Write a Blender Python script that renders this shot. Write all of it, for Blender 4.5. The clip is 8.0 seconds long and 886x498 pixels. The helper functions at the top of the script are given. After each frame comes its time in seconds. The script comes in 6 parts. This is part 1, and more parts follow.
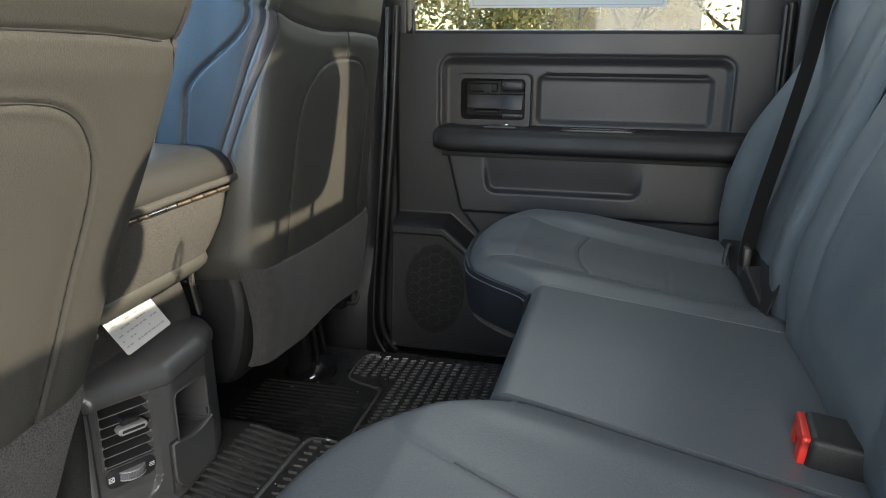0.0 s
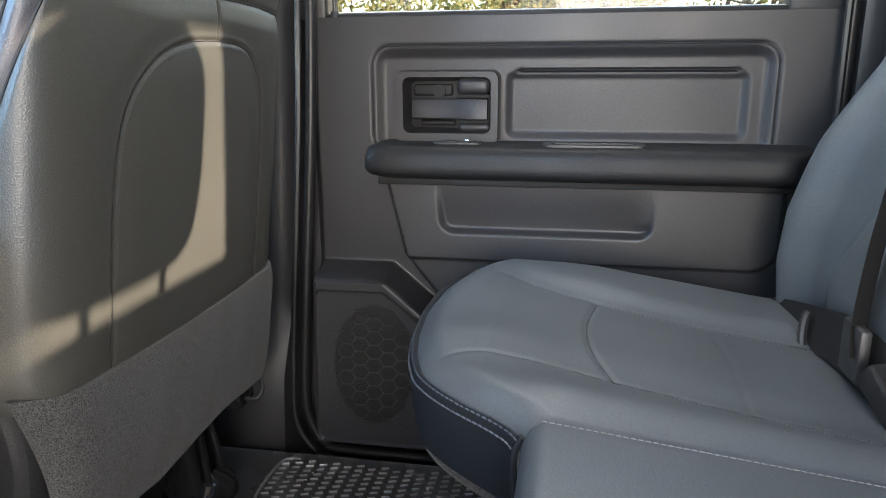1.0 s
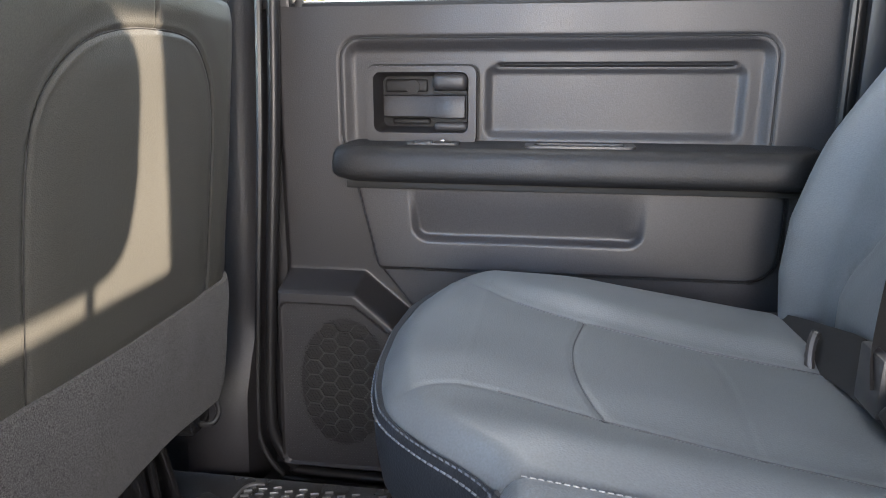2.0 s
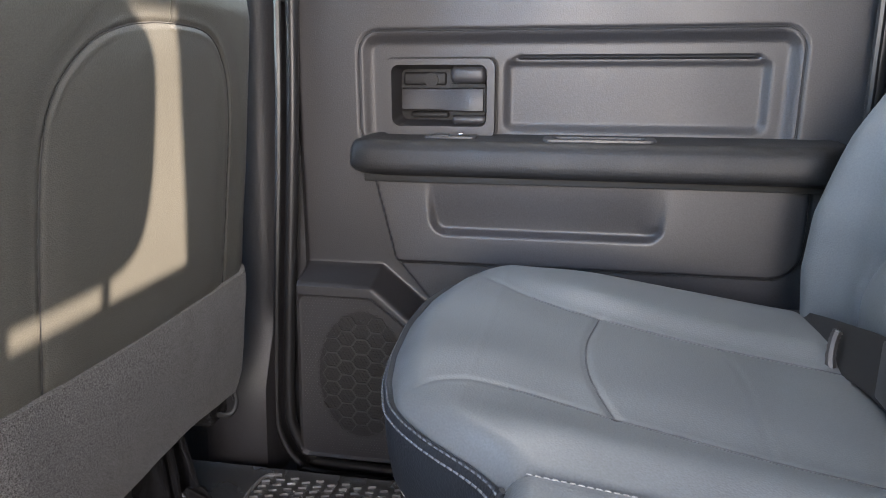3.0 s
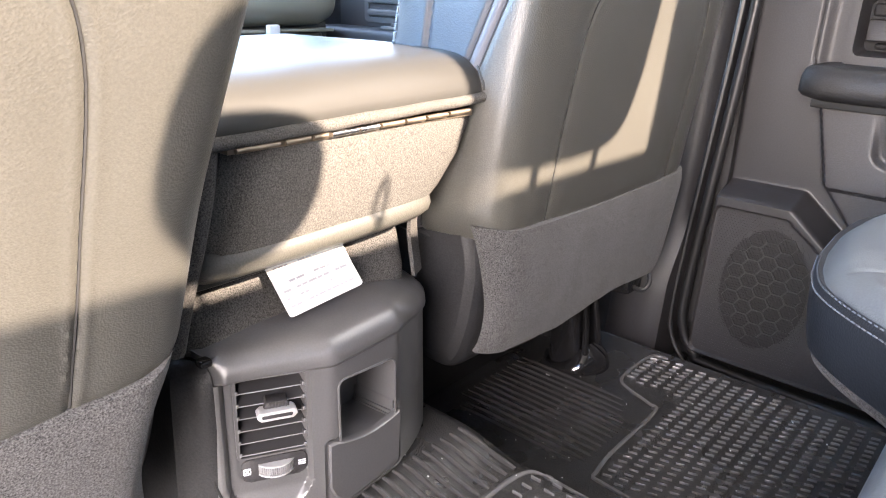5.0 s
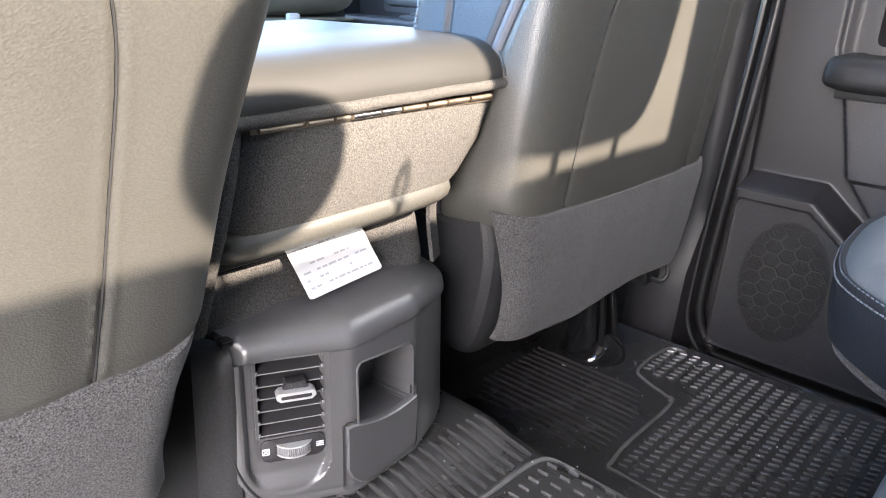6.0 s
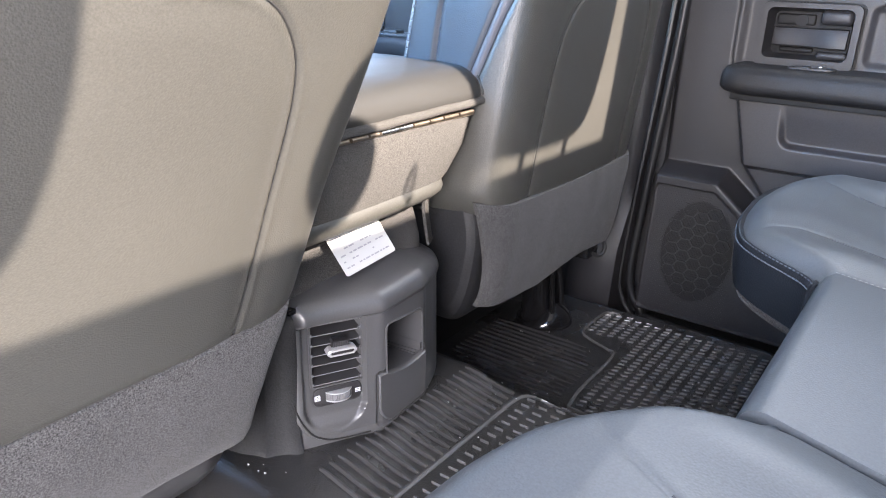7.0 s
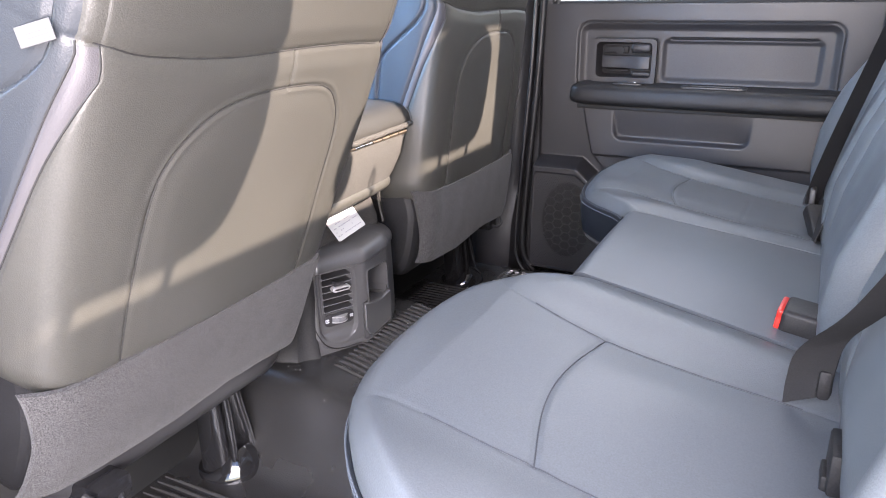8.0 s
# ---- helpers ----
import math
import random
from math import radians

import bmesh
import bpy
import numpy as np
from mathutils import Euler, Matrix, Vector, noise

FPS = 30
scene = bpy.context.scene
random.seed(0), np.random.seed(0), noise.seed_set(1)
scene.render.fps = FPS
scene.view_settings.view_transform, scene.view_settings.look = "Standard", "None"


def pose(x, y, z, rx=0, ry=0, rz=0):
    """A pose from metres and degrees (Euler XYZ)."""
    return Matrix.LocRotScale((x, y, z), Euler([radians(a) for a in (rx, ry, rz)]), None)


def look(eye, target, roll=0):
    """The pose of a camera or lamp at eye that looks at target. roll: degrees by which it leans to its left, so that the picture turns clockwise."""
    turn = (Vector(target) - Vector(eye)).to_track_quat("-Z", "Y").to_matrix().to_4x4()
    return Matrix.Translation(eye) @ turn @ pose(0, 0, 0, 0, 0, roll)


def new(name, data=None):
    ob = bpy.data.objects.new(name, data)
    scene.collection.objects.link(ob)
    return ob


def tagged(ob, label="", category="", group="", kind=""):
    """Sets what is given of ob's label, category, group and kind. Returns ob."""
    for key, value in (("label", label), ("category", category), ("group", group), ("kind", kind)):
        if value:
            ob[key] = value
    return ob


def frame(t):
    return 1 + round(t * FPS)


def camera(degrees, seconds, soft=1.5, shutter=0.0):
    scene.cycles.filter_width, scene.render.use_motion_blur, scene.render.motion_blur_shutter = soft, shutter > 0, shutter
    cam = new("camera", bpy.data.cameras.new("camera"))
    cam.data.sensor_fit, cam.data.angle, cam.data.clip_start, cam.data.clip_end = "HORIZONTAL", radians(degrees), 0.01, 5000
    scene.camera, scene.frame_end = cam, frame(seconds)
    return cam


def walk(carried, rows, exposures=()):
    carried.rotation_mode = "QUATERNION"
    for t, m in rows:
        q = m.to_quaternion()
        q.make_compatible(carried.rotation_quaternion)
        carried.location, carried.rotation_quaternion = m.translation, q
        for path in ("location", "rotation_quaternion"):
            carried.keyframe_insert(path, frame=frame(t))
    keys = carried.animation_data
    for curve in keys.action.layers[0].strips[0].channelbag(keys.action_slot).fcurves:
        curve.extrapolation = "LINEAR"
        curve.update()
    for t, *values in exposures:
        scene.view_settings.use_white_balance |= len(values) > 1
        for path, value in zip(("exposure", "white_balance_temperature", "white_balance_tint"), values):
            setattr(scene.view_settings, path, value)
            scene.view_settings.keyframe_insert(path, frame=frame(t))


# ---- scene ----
cam = camera(63.1, 8.0, soft=1.05)
PATH = [
    (0, (0.157, -0.655, 0.622), (-0.304, 1.216, 0.084), 0.4),
    (0.5, (0.097, -0.43, 0.603), (-0.296, 1.464, 0.096), 0.2),
    (1, (0.088, -0.266, 0.581), (-0.261, 1.64, 0.087), -0.3),
    (1.5, (0.088, -0.191, 0.572), (-0.226, 1.723, 0.084), -0.1),
    (2.8, (0.093, -0.182, 0.585), (-0.214, 1.723, 0.059), -0.2),
    (3, (0.099, -0.18, 0.577), (-0.28, 1.714, 0.057), -0.3),
    (3.5, (0.111, -0.212, 0.577), (-0.506, 1.611, 0.033), -0.5),
    (4, (0.118, -0.304, 0.571), (-0.793, 1.376, -0.019), 0.2),
    (4.5, (0.099, -0.346, 0.559), (-1.034, 1.168, -0.093), 1.6),
    (4.8, (0.096, -0.359, 0.564), (-1.098, 1.089, -0.126), 2.0),
    (5, (0.095, -0.363, 0.558), (-1.133, 1.058, -0.129), 2.0),
    (5.2, (0.093, -0.362, 0.557), (-1.159, 1.034, -0.137), 2.1),
    (6.3, (0.096, -0.378, 0.549), (-1.153, 1.015, -0.157), 2.4),
    (6.5, (0.106, -0.401, 0.558), (-1.108, 1.018, -0.157), 2.4),
    (7, (0.137, -0.547, 0.597), (-0.944, 0.978, -0.113), 1.8),
    (7.5, (0.23, -0.758, 0.646), (-0.743, 0.85, -0.037), -0.0),
    (8, (0.315, -0.945, 0.683), (-0.55, 0.727, 0.007), -0.9),
]
EXPOSURES = [(0, 2.1, 7600, 9), (0.5, 2.6, 7700, 11), (1, 3.08, 7700, 14), (1.5, 3.4, 7600, 16), (3, 3.65, 7700, 19), (3.5, 3.75, 7900, 20), (4, 4.0, 8000, 22), (5, 4.22, 7900, 22), (6.3, 3.75, 7200, 18), (7, 3.58, 7000, 20), (8, 3.4, 7200, 24)]
walk(cam, [(t, look(eye, target, roll)) for t, eye, target, roll in PATH], EXPOSURES)

# ---- light ----
SUN_TO = Vector((1.0, 0.167, 0.638)).normalized()
world = bpy.data.worlds.new("sky")
scene.world = world
world.use_nodes = True
wn = world.node_tree.nodes
sky = wn.new("ShaderNodeTexSky")
sky.sky_type = "NISHITA"
sky.sun_disc = False
sky.sun_elevation = math.asin(SUN_TO.z)
sky.sun_rotation = math.atan2(SUN_TO.x, SUN_TO.y)
sky.air_density, sky.dust_density, sky.ozone_density = 1.0, 0.1, 1.8
world.node_tree.links.new(sky.outputs[0], wn["Background"].inputs[0])
wn["Background"].inputs[1].default_value = 0.15
sun_data = bpy.data.lights.new("sun", "SUN")
sun_data.energy, sun_data.angle, sun_data.color = 2.3, radians(0.53), (1.0, 0.94, 0.84)
sun = new("sun", sun_data)
sun.matrix_world = look((6, 1, 4), Vector((6, 1, 4)) - SUN_TO)


def opening_light(name, eye, target, width, height, watts, colour, spread=180):
    """Skylight that comes in through an opening of the cab."""
    d = bpy.data.lights.new(name, "AREA")
    d.shape, d.size, d.size_y, d.energy, d.color = "RECTANGLE", width, height, watts, colour
    d.spread = radians(spread)
    ob = new(name, d)
    ob.matrix_world = look(eye, target)
    return ob


opening_light("doorway_skylight", (0.46, -1.22, 0.66), (-0.28, 0.36, 0.12), 1.0, 0.86, 7.2, (0.97, 0.97, 1.0))
opening_light("far_window_skylight", (0.04, 0.795, 1.05), (0.04, -0.2, 0.42), 0.56, 0.46, 0.75, (0.80, 0.91, 1.0))
opening_light("windscreen_skylight", (-1.17, 0.0, 1.03), (0.3, 0.0, 0.50), 1.35, 0.86, 0.85, (0.24, 0.56, 1.0))
opening_light("side_window_skylight", (-0.72, -0.90, 1.0), (-0.45, 0.4, 0.45), 0.6, 0.6, 1.5, (0.18, 0.50, 1.0), 95)


# ---- materials ----
def mat(name, base, rough=0.5, metal=0.0, spec=0.5, vary=0.12, scale=6.0, grain=0.0, grain_scale=400.0,
        bump=0.0, bump_scale=600.0, bump_dist=0.001, kind="noise", coat=0.0, sheen=0.0, rough_vary=0.08, coat_rough=0.1):
    m = bpy.data.materials.new(name)
    m.use_nodes = True
    nt = m.node_tree
    b = nt.nodes["Principled BSDF"]
    lk = nt.links.new
    tc = nt.nodes.new("ShaderNodeTexCoord")

    def tex(sc, detail=3.0):
        n = nt.nodes.new("ShaderNodeTexNoise")
        n.inputs["Scale"].default_value = sc
        n.inputs["Detail"].default_value = detail
        lk(tc.outputs["Object"], n.inputs["Vector"])
        return n
    big = tex(scale, 4.0)
    ramp = nt.nodes.new("ShaderNodeMapRange")
    ramp.inputs["From Min"].default_value, ramp.inputs["From Max"].default_value = 0.3, 0.7
    ramp.inputs["To Min"].default_value, ramp.inputs["To Max"].default_value = 1 - vary, 1 + vary
    lk(big.outputs["Fac"], ramp.inputs["Value"])
    fac = ramp.outputs[0]
    if grain:
        g = tex(grain_scale, 2.0)
        r2 = nt.nodes.new("ShaderNodeMapRange")
        r2.inputs["From Min"].default_value, r2.inputs["From Max"].default_value = 0.3, 0.7
        r2.inputs["To Min"].default_value, r2.inputs["To Max"].default_value = 1 - grain, 1 + grain
        lk(g.outputs["Fac"], r2.inputs["Value"])
        mul = nt.nodes.new("ShaderNodeMath")
        mul.operation = "MULTIPLY"
        lk(fac, mul.inputs[0]), lk(r2.outputs[0], mul.inputs[1])
        fac = mul.outputs[0]
    sc = nt.nodes.new("ShaderNodeVectorMath")
    sc.operation = "SCALE"
    sc.inputs[0].default_value = base
    lk(fac, sc.inputs["Scale"])
    lk(sc.outputs[0], b.inputs["Base Color"])
    rr = nt.nodes.new("ShaderNodeMapRange")
    rr.inputs["From Min"].default_value, rr.inputs["From Max"].default_value = 0.3, 0.7
    rr.inputs["To Min"].default_value, rr.inputs["To Max"].default_value = rough - rough_vary, min(1.0, rough + rough_vary)
    lk(big.outputs["Fac"], rr.inputs["Value"])
    lk(rr.outputs[0], b.inputs["Roughness"])
    b.inputs["Metallic"].default_value = metal
    b.inputs["Specular IOR Level"].default_value = spec
    b.inputs["Coat Weight"].default_value = coat
    b.inputs["Coat Roughness"].default_value = coat_rough
    b.inputs["Sheen Weight"].default_value = sheen
    if bump:
        bp = nt.nodes.new("ShaderNodeBump")
        bp.inputs["Strength"].default_value, bp.inputs["Distance"].default_value = bump, bump_dist
        if kind == "leather":
            v = nt.nodes.new("ShaderNodeTexVoronoi")
            v.inputs["Scale"].default_value = bump_scale
            lk(tc.outputs["Object"], v.inputs["Vector"])
            lk(v.outputs["Distance"], bp.inputs["Height"])
        else:
            lk(tex(bump_scale, 3.0).outputs["Fac"], bp.inputs["Height"])
        lk(bp.outputs[0], b.inputs["Normal"])
    return m


VINYL = mat("front_vinyl", (0.057, 0.056, 0.050), 0.38, grain=0.16, grain_scale=700, bump=0.32, bump_scale=800, bump_dist=0.0005, kind="leather", vary=0.05, scale=5)
BOLSTER = mat("bolster_vinyl", (0.030, 0.035, 0.041), 0.40, bump=0.3, bump_scale=620, bump_dist=0.0005, kind="leather", vary=0.05, scale=5)
SEAT = mat("rear_vinyl", (0.090, 0.104, 0.116), 0.42, grain=0.10, grain_scale=620, bump=0.25, bump_scale=560, bump_dist=0.0005, kind="leather", vary=0.05, scale=5)
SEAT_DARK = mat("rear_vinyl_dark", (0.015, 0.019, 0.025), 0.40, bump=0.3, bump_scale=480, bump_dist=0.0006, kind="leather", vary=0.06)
FELT = mat("felt", (0.052, 0.051, 0.051), 0.95, spec=0.15, grain=0.8, grain_scale=880, bump=0.5, bump_scale=620, bump_dist=0.001, vary=0.10, sheen=0.1)
FELT_DARK = mat("dark_felt", (0.050, 0.048, 0.046), 0.95, spec=0.15, grain=0.6, grain_scale=800, bump=0.5, bump_scale=800, bump_dist=0.0012, vary=0.12)
FELT_BOX = mat("felt_box", (0.074, 0.0715, 0.0665), 0.95, spec=0.15, grain=0.45, grain_scale=850, bump=0.6, bump_scale=900, bump_dist=0.001, vary=0.08)
PLASTIC = mat("door_plastic", (0.0245, 0.0235, 0.0252), 0.45, grain=0.22, grain_scale=560, bump=0.5, bump_scale=560, bump_dist=0.0005, vary=0.07, scale=4)
PLASTIC_D = mat("dark_plastic", (0.032, 0.0315, 0.033), 0.42, bump=0.25, bump_scale=800, bump_dist=0.0004, vary=0.1, scale=8)
CONSOLE = mat("console_plastic", (0.066, 0.0655, 0.067), 0.36, spec=0.8, grain=0.10, grain_scale=700, bump=0.15, bump_scale=900, bump_dist=0.0003, vary=0.08, scale=8)
ARM = mat("armrest_plastic", (0.013, 0.013, 0.014), 0.55, spec=0.35, grain=0.35, grain_scale=520, bump=0.5, bump_scale=600, bump_dist=0.0006, vary=0.1, scale=8)
DASH = mat("dash_plastic", (0.20, 0.20, 0.165), 0.5, bump=0.3, bump_scale=700, bump_dist=0.0005, vary=0.06)
SEAM = mat("seam_gap", (0.016, 0.016, 0.016), 0.7, vary=0.1)
SEAM_REAR = mat("rear_seam", (0.040, 0.046, 0.055), 0.6, vary=0.1)
BLACK = mat("gap_shade_black", (0.008, 0.008, 0.008), 0.7, vary=0.1)
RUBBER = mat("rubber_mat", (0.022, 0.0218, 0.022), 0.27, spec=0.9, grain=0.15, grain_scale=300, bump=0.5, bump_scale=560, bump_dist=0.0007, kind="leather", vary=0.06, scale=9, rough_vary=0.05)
# Paler copies of the mat rubber; their glints are put into the colour.
RIB = mat("rib_rubber_glint", (0.042, 0.0415, 0.042), 0.22, spec=0.9, vary=0.06, scale=9, rough_vary=0.05)
RUBBER_GLINT = mat("rubber_glint", (0.11, 0.109, 0.11), 0.16, spec=1.0, vary=0.06, scale=9, rough_vary=0.05)
# Pale grey for the slats' painted sun glints, and for the thumb wheel.
GLINT_GREY = mat("glint_grey", (0.15, 0.15, 0.155), 0.3, vary=0.05, scale=40)
VINYL_FLOOR = mat("floor_vinyl", (0.022, 0.022, 0.023), 0.22, spec=0.8, bump=1.0, bump_scale=130, bump_dist=0.005, vary=0.15)
SEAL = mat("seal_rubber", (0.012, 0.012, 0.013), 0.45, bump=0.1, bump_scale=500, vary=0.1)
BELT = mat("belt_webbing", (0.016, 0.016, 0.017), 0.75, spec=0.3, grain=0.3, grain_scale=900, bump=0.5, bump_scale=1200, bump_dist=0.0005, vary=0.1)
STEEL = mat("black_enamel", (0.012, 0.012, 0.013), 0.10, spec=0.8, rough_vary=0.03, vary=0.15, scale=12, bump=0.05, bump_scale=60)
SATIN = mat("satin_silver", (0.55, 0.55, 0.56), 0.36, metal=0.55, vary=0.06, scale=30)
CHROME = mat("brushed_metal", (0.62, 0.62, 0.63), 0.28, metal=1.0, vary=0.08, scale=30)
HINGE = mat("hinge_metal", (0.26, 0.21, 0.16), 0.45, metal=0.8, vary=0.25, scale=60)
CLOTH = mat("tag_cloth", (0.10, 0.10, 0.10), 0.8, grain=0.1, grain_scale=900, vary=0.05)
LID = mat("lid_vinyl", (0.042, 0.0415, 0.039), 0.40, spec=0.16, coat_rough=0.26, bump=0.10, bump_scale=900, bump_dist=0.0004, kind="leather", vary=0.05, scale=5)
STRIP = mat("seam_strip_vinyl", (0.070, 0.066, 0.070), 0.38, bump=0.3, bump_scale=760, bump_dist=0.0005, kind="leather", vary=0.05)
RED = mat("buckle_red", (0.62, 0.03, 0.02), 0.4, vary=0.05)
PAPER = mat("paper", (0.56, 0.56, 0.55), 0.7, vary=0.03)
INK = mat("ink", (0.33, 0.33, 0.35), 0.7, vary=0.05)
THREAD = mat("thread", (0.20, 0.21, 0.22), 0.6, vary=0.1, scale=200)
THREAD_D = mat("thread_dark", (0.08, 0.096, 0.116), 0.6, vary=0.1, scale=200)
HEADLINER = mat("headliner", (0.58, 0.56, 0.53), 0.95, spec=0.1, bump=0.3, bump_scale=500, vary=0.05)
WHITE_MARK = mat("white_marks", (0.6, 0.62, 0.66), 0.6, vary=0.03)
GROUND = mat("concrete", (0.40, 0.39, 0.37), 0.9, grain=0.3, grain_scale=90, bump=0.4, bump_scale=120, bump_dist=0.01, vary=0.2, scale=0.6)
GRASS = mat("leaf_litter", (0.20, 0.14, 0.06), 0.9, grain=0.4, grain_scale=12, vary=0.3, scale=0.8)
BARK = mat("bark", (0.20, 0.16, 0.13), 0.9, bump=0.6, bump_scale=30, bump_dist=0.02, vary=0.25)
TAN = mat("tan_render", (0.52, 0.40, 0.30), 0.85, vary=0.08, scale=2, grain=0.1, grain_scale=60)
ROOF_BROWN = mat("brown_shingle", (0.16, 0.08, 0.06), 0.85, vary=0.2, scale=4)
PAINT = mat("body_paint", (0.72, 0.72, 0.73), 0.25, coat=0.6, vary=0.02)


def leaf_mat(name, a, b_):
    m = mat(name, a, 0.7, spec=0.3, vary=0.3)
    nt = m.node_tree
    gi = nt.nodes.new("ShaderNodeNewGeometry")
    mix = nt.nodes.new("ShaderNodeMix")
    mix.data_type = "RGBA"
    mix.inputs["A"].default_value, mix.inputs["B"].default_value = (*a, 1), (*b_, 1)
    nt.links.new(gi.outputs["Random Per Island"], mix.inputs["Factor"])
    nt.links.new(mix.outputs["Result"], nt.nodes["Principled BSDF"].inputs["Base Color"])
    return m


LEAF = leaf_mat("autumn_leaves", (0.36, 0.28, 0.10), (0.20, 0.22, 0.08))
LEAF2 = leaf_mat("rust_leaves", (0.46, 0.27, 0.12), (0.42, 0.34, 0.15))


def glass(name, tint=(0.95, 0.97, 0.96)):
    m = bpy.data.materials.new(name)
    m.use_nodes = True
    nt = m.node_tree
    nt.nodes.remove(nt.nodes["Principled BSDF"])
    tr = nt.nodes.new("ShaderNodeBsdfTransparent")
    tr.inputs["Color"].default_value = (*tint, 1)
    gl = nt.nodes.new("ShaderNodeBsdfGlossy")
    gl.inputs["Roughness"].default_value = 0.02
    fr = nt.nodes.new("ShaderNodeFresnel")
    fr.inputs["IOR"].default_value = 1.4
    mix = nt.nodes.new("ShaderNodeMixShader")
    nt.links.new(fr.outputs[0], mix.inputs[0])
    nt.links.new(tr.outputs[0], mix.inputs[1])
    nt.links.new(gl.outputs[0], mix.inputs[2])
    nt.links.new(mix.outputs[0], nt.nodes["Material Output"].inputs["Surface"])
    return m


GLASS = glass("window_glass")
TINTED = glass("privacy_glass", (0.62, 0.63, 0.60))


# ---- mesh tools ----
def part(name, bm, material, parent=None, label="", smooth=True):
    me = bpy.data.meshes.new(name)
    bmesh.ops.recalc_face_normals(bm, faces=bm.faces)
    if smooth:
        for f in bm.faces:
            f.smooth = True
        for e in bm.edges:
            if len(e.link_faces) == 2 and e.calc_face_angle(0.0) > 0.7:
                e.smooth = False
    bm.to_mesh(me)
    bm.free()
    me.materials.append(material)
    ob = new(name, me)
    if parent:
        ob.parent = parent
        if parent.type == "EMPTY":
            ob.matrix_parent_inverse = parent.matrix_basis.inverted()
    if label:
        ob["label"] = label
    return ob


def thing(name, at, label, category, group="", kind=""):
    ob = new(name)
    ob.empty_display_size = 0.05
    ob.matrix_basis = Matrix.Translation(at)
    return tagged(ob, label, category, group, kind)


def put(pieces):
    bm = bmesh.new()
    for fn in pieces:
        fn(bm)
    return bm


def box(bm, a, b, bevel=0.0, seg=2, m=None):
    c = [(p + q) / 2 for p, q in zip(a, b)]
    s = [abs(q - p) for p, q in zip(a, b)]
    r = bmesh.ops.create_cube(bm, size=1.0, matrix=Matrix.Translation(c) @ Matrix.Diagonal((*s, 1)))
    vs = r["verts"]
    if bevel:
        es = list({e for v in vs for e in v.link_edges})
        o = bmesh.ops.bevel(bm, geom=es, offset=min(bevel, min(s) * 0.49), segments=seg, profile=0.5, affect="EDGES")
        vs = list({v for f in o["faces"] for v in f.verts} | {v for v in vs if v.is_valid})
    if m is not None:
        bmesh.ops.transform(bm, matrix=m, verts=vs)
    return vs


def boxes(*rows):
    bm = bmesh.new()
    for r in rows:
        box(bm, *r)
    return bm


def grid(bm, pts, nu, nv, wrap_u=False, wrap_v=False):
    """Faces over nu x nv points, given row by row (u outer)."""
    vs = [bm.verts.new(p) for p in pts]
    for i in range(nu if wrap_u else nu - 1):
        for j in range(nv if wrap_v else nv - 1):
            i2, j2 = (i + 1) % nu, (j + 1) % nv
            q = [vs[i * nv + j], vs[i2 * nv + j], vs[i2 * nv + j2], vs[i * nv + j2]]
            try:
                bm.faces.new(q)
            except ValueError:
                pass
    return vs


def tube(bm, pts, r, n=8, closed=False, flat=1.0):
    pts = [Vector(p) for p in pts]
    k = len(pts)
    ring, up = [], None
    for i, p in enumerate(pts):
        a = pts[i - 1] if (i or closed) else p
        b = pts[(i + 1) % k] if (i < k - 1 or closed) else p
        t = (b - a).normalized()
        if up is None:
            up = t.orthogonal().normalized()
        side = t.cross(up).normalized()
        up = side.cross(t).normalized()
        rr = r[i] if isinstance(r, (list, tuple)) else r
        ring += [p + rr * (math.cos(2 * math.pi * j / n) * side + flat * math.sin(2 * math.pi * j / n) * up) for j in range(n)]
    vs = grid(bm, ring, k, n, wrap_u=closed, wrap_v=True)
    if not closed:
        bm.faces.new(vs[:n])
        bm.faces.new(vs[-n:])
    return vs


def spline(pts, n=10, closed=False):
    P = [Vector(p) for p in pts]
    k, out = len(P), []
    for i in range(k if closed else k - 1):
        p1, p2 = P[i], P[(i + 1) % k]
        p0 = P[i - 1] if (i or closed) else p1
        p3 = P[(i + 2) % k] if (i + 2 < k or closed) else p2
        for j in range(n):
            t = j / n
            out.append(0.5 * ((2 * p1) + (p2 - p0) * t + (2 * p0 - 5 * p1 + 4 * p2 - p3) * t * t + (3 * p1 - p0 - 3 * p2 + p3) * t ** 3))
    if not closed:
        out.append(P[-1])
    return out


def strip(bm, pts, across, thick):
    """A ribbon with thickness: across is its half width vector, thick its depth vector, at every point."""
    rows = []
    for p in pts:
        p = Vector(p)
        rows += [p - across, p + across, p + across + thick, p - across + thick]
    vs = grid(bm, rows, len(pts), 4, wrap_v=True)
    bm.faces.new(vs[:4])
    bm.faces.new(vs[-4:])


def prism(bm, outline, fn, depth, bevel=0.0):
    """An outline in 2D, laid by fn into space, pushed out along depth."""
    d = Vector(depth)
    a = [bm.verts.new(fn(*p)) for p in outline]
    b = [bm.verts.new(Vector(fn(*p)) + d) for p in outline]
    k = len(a)
    f1, f2 = bm.faces.new(a), bm.faces.new(b[::-1])
    for i in range(k):
        bm.faces.new((a[i], b[i], b[(i + 1) % k], a[(i + 1) % k]))
    if bevel:
        es = list(f1.edges) + list(f2.edges)
        bmesh.ops.bevel(bm, geom=es, offset=bevel, segments=2, profile=0.5, affect="EDGES")


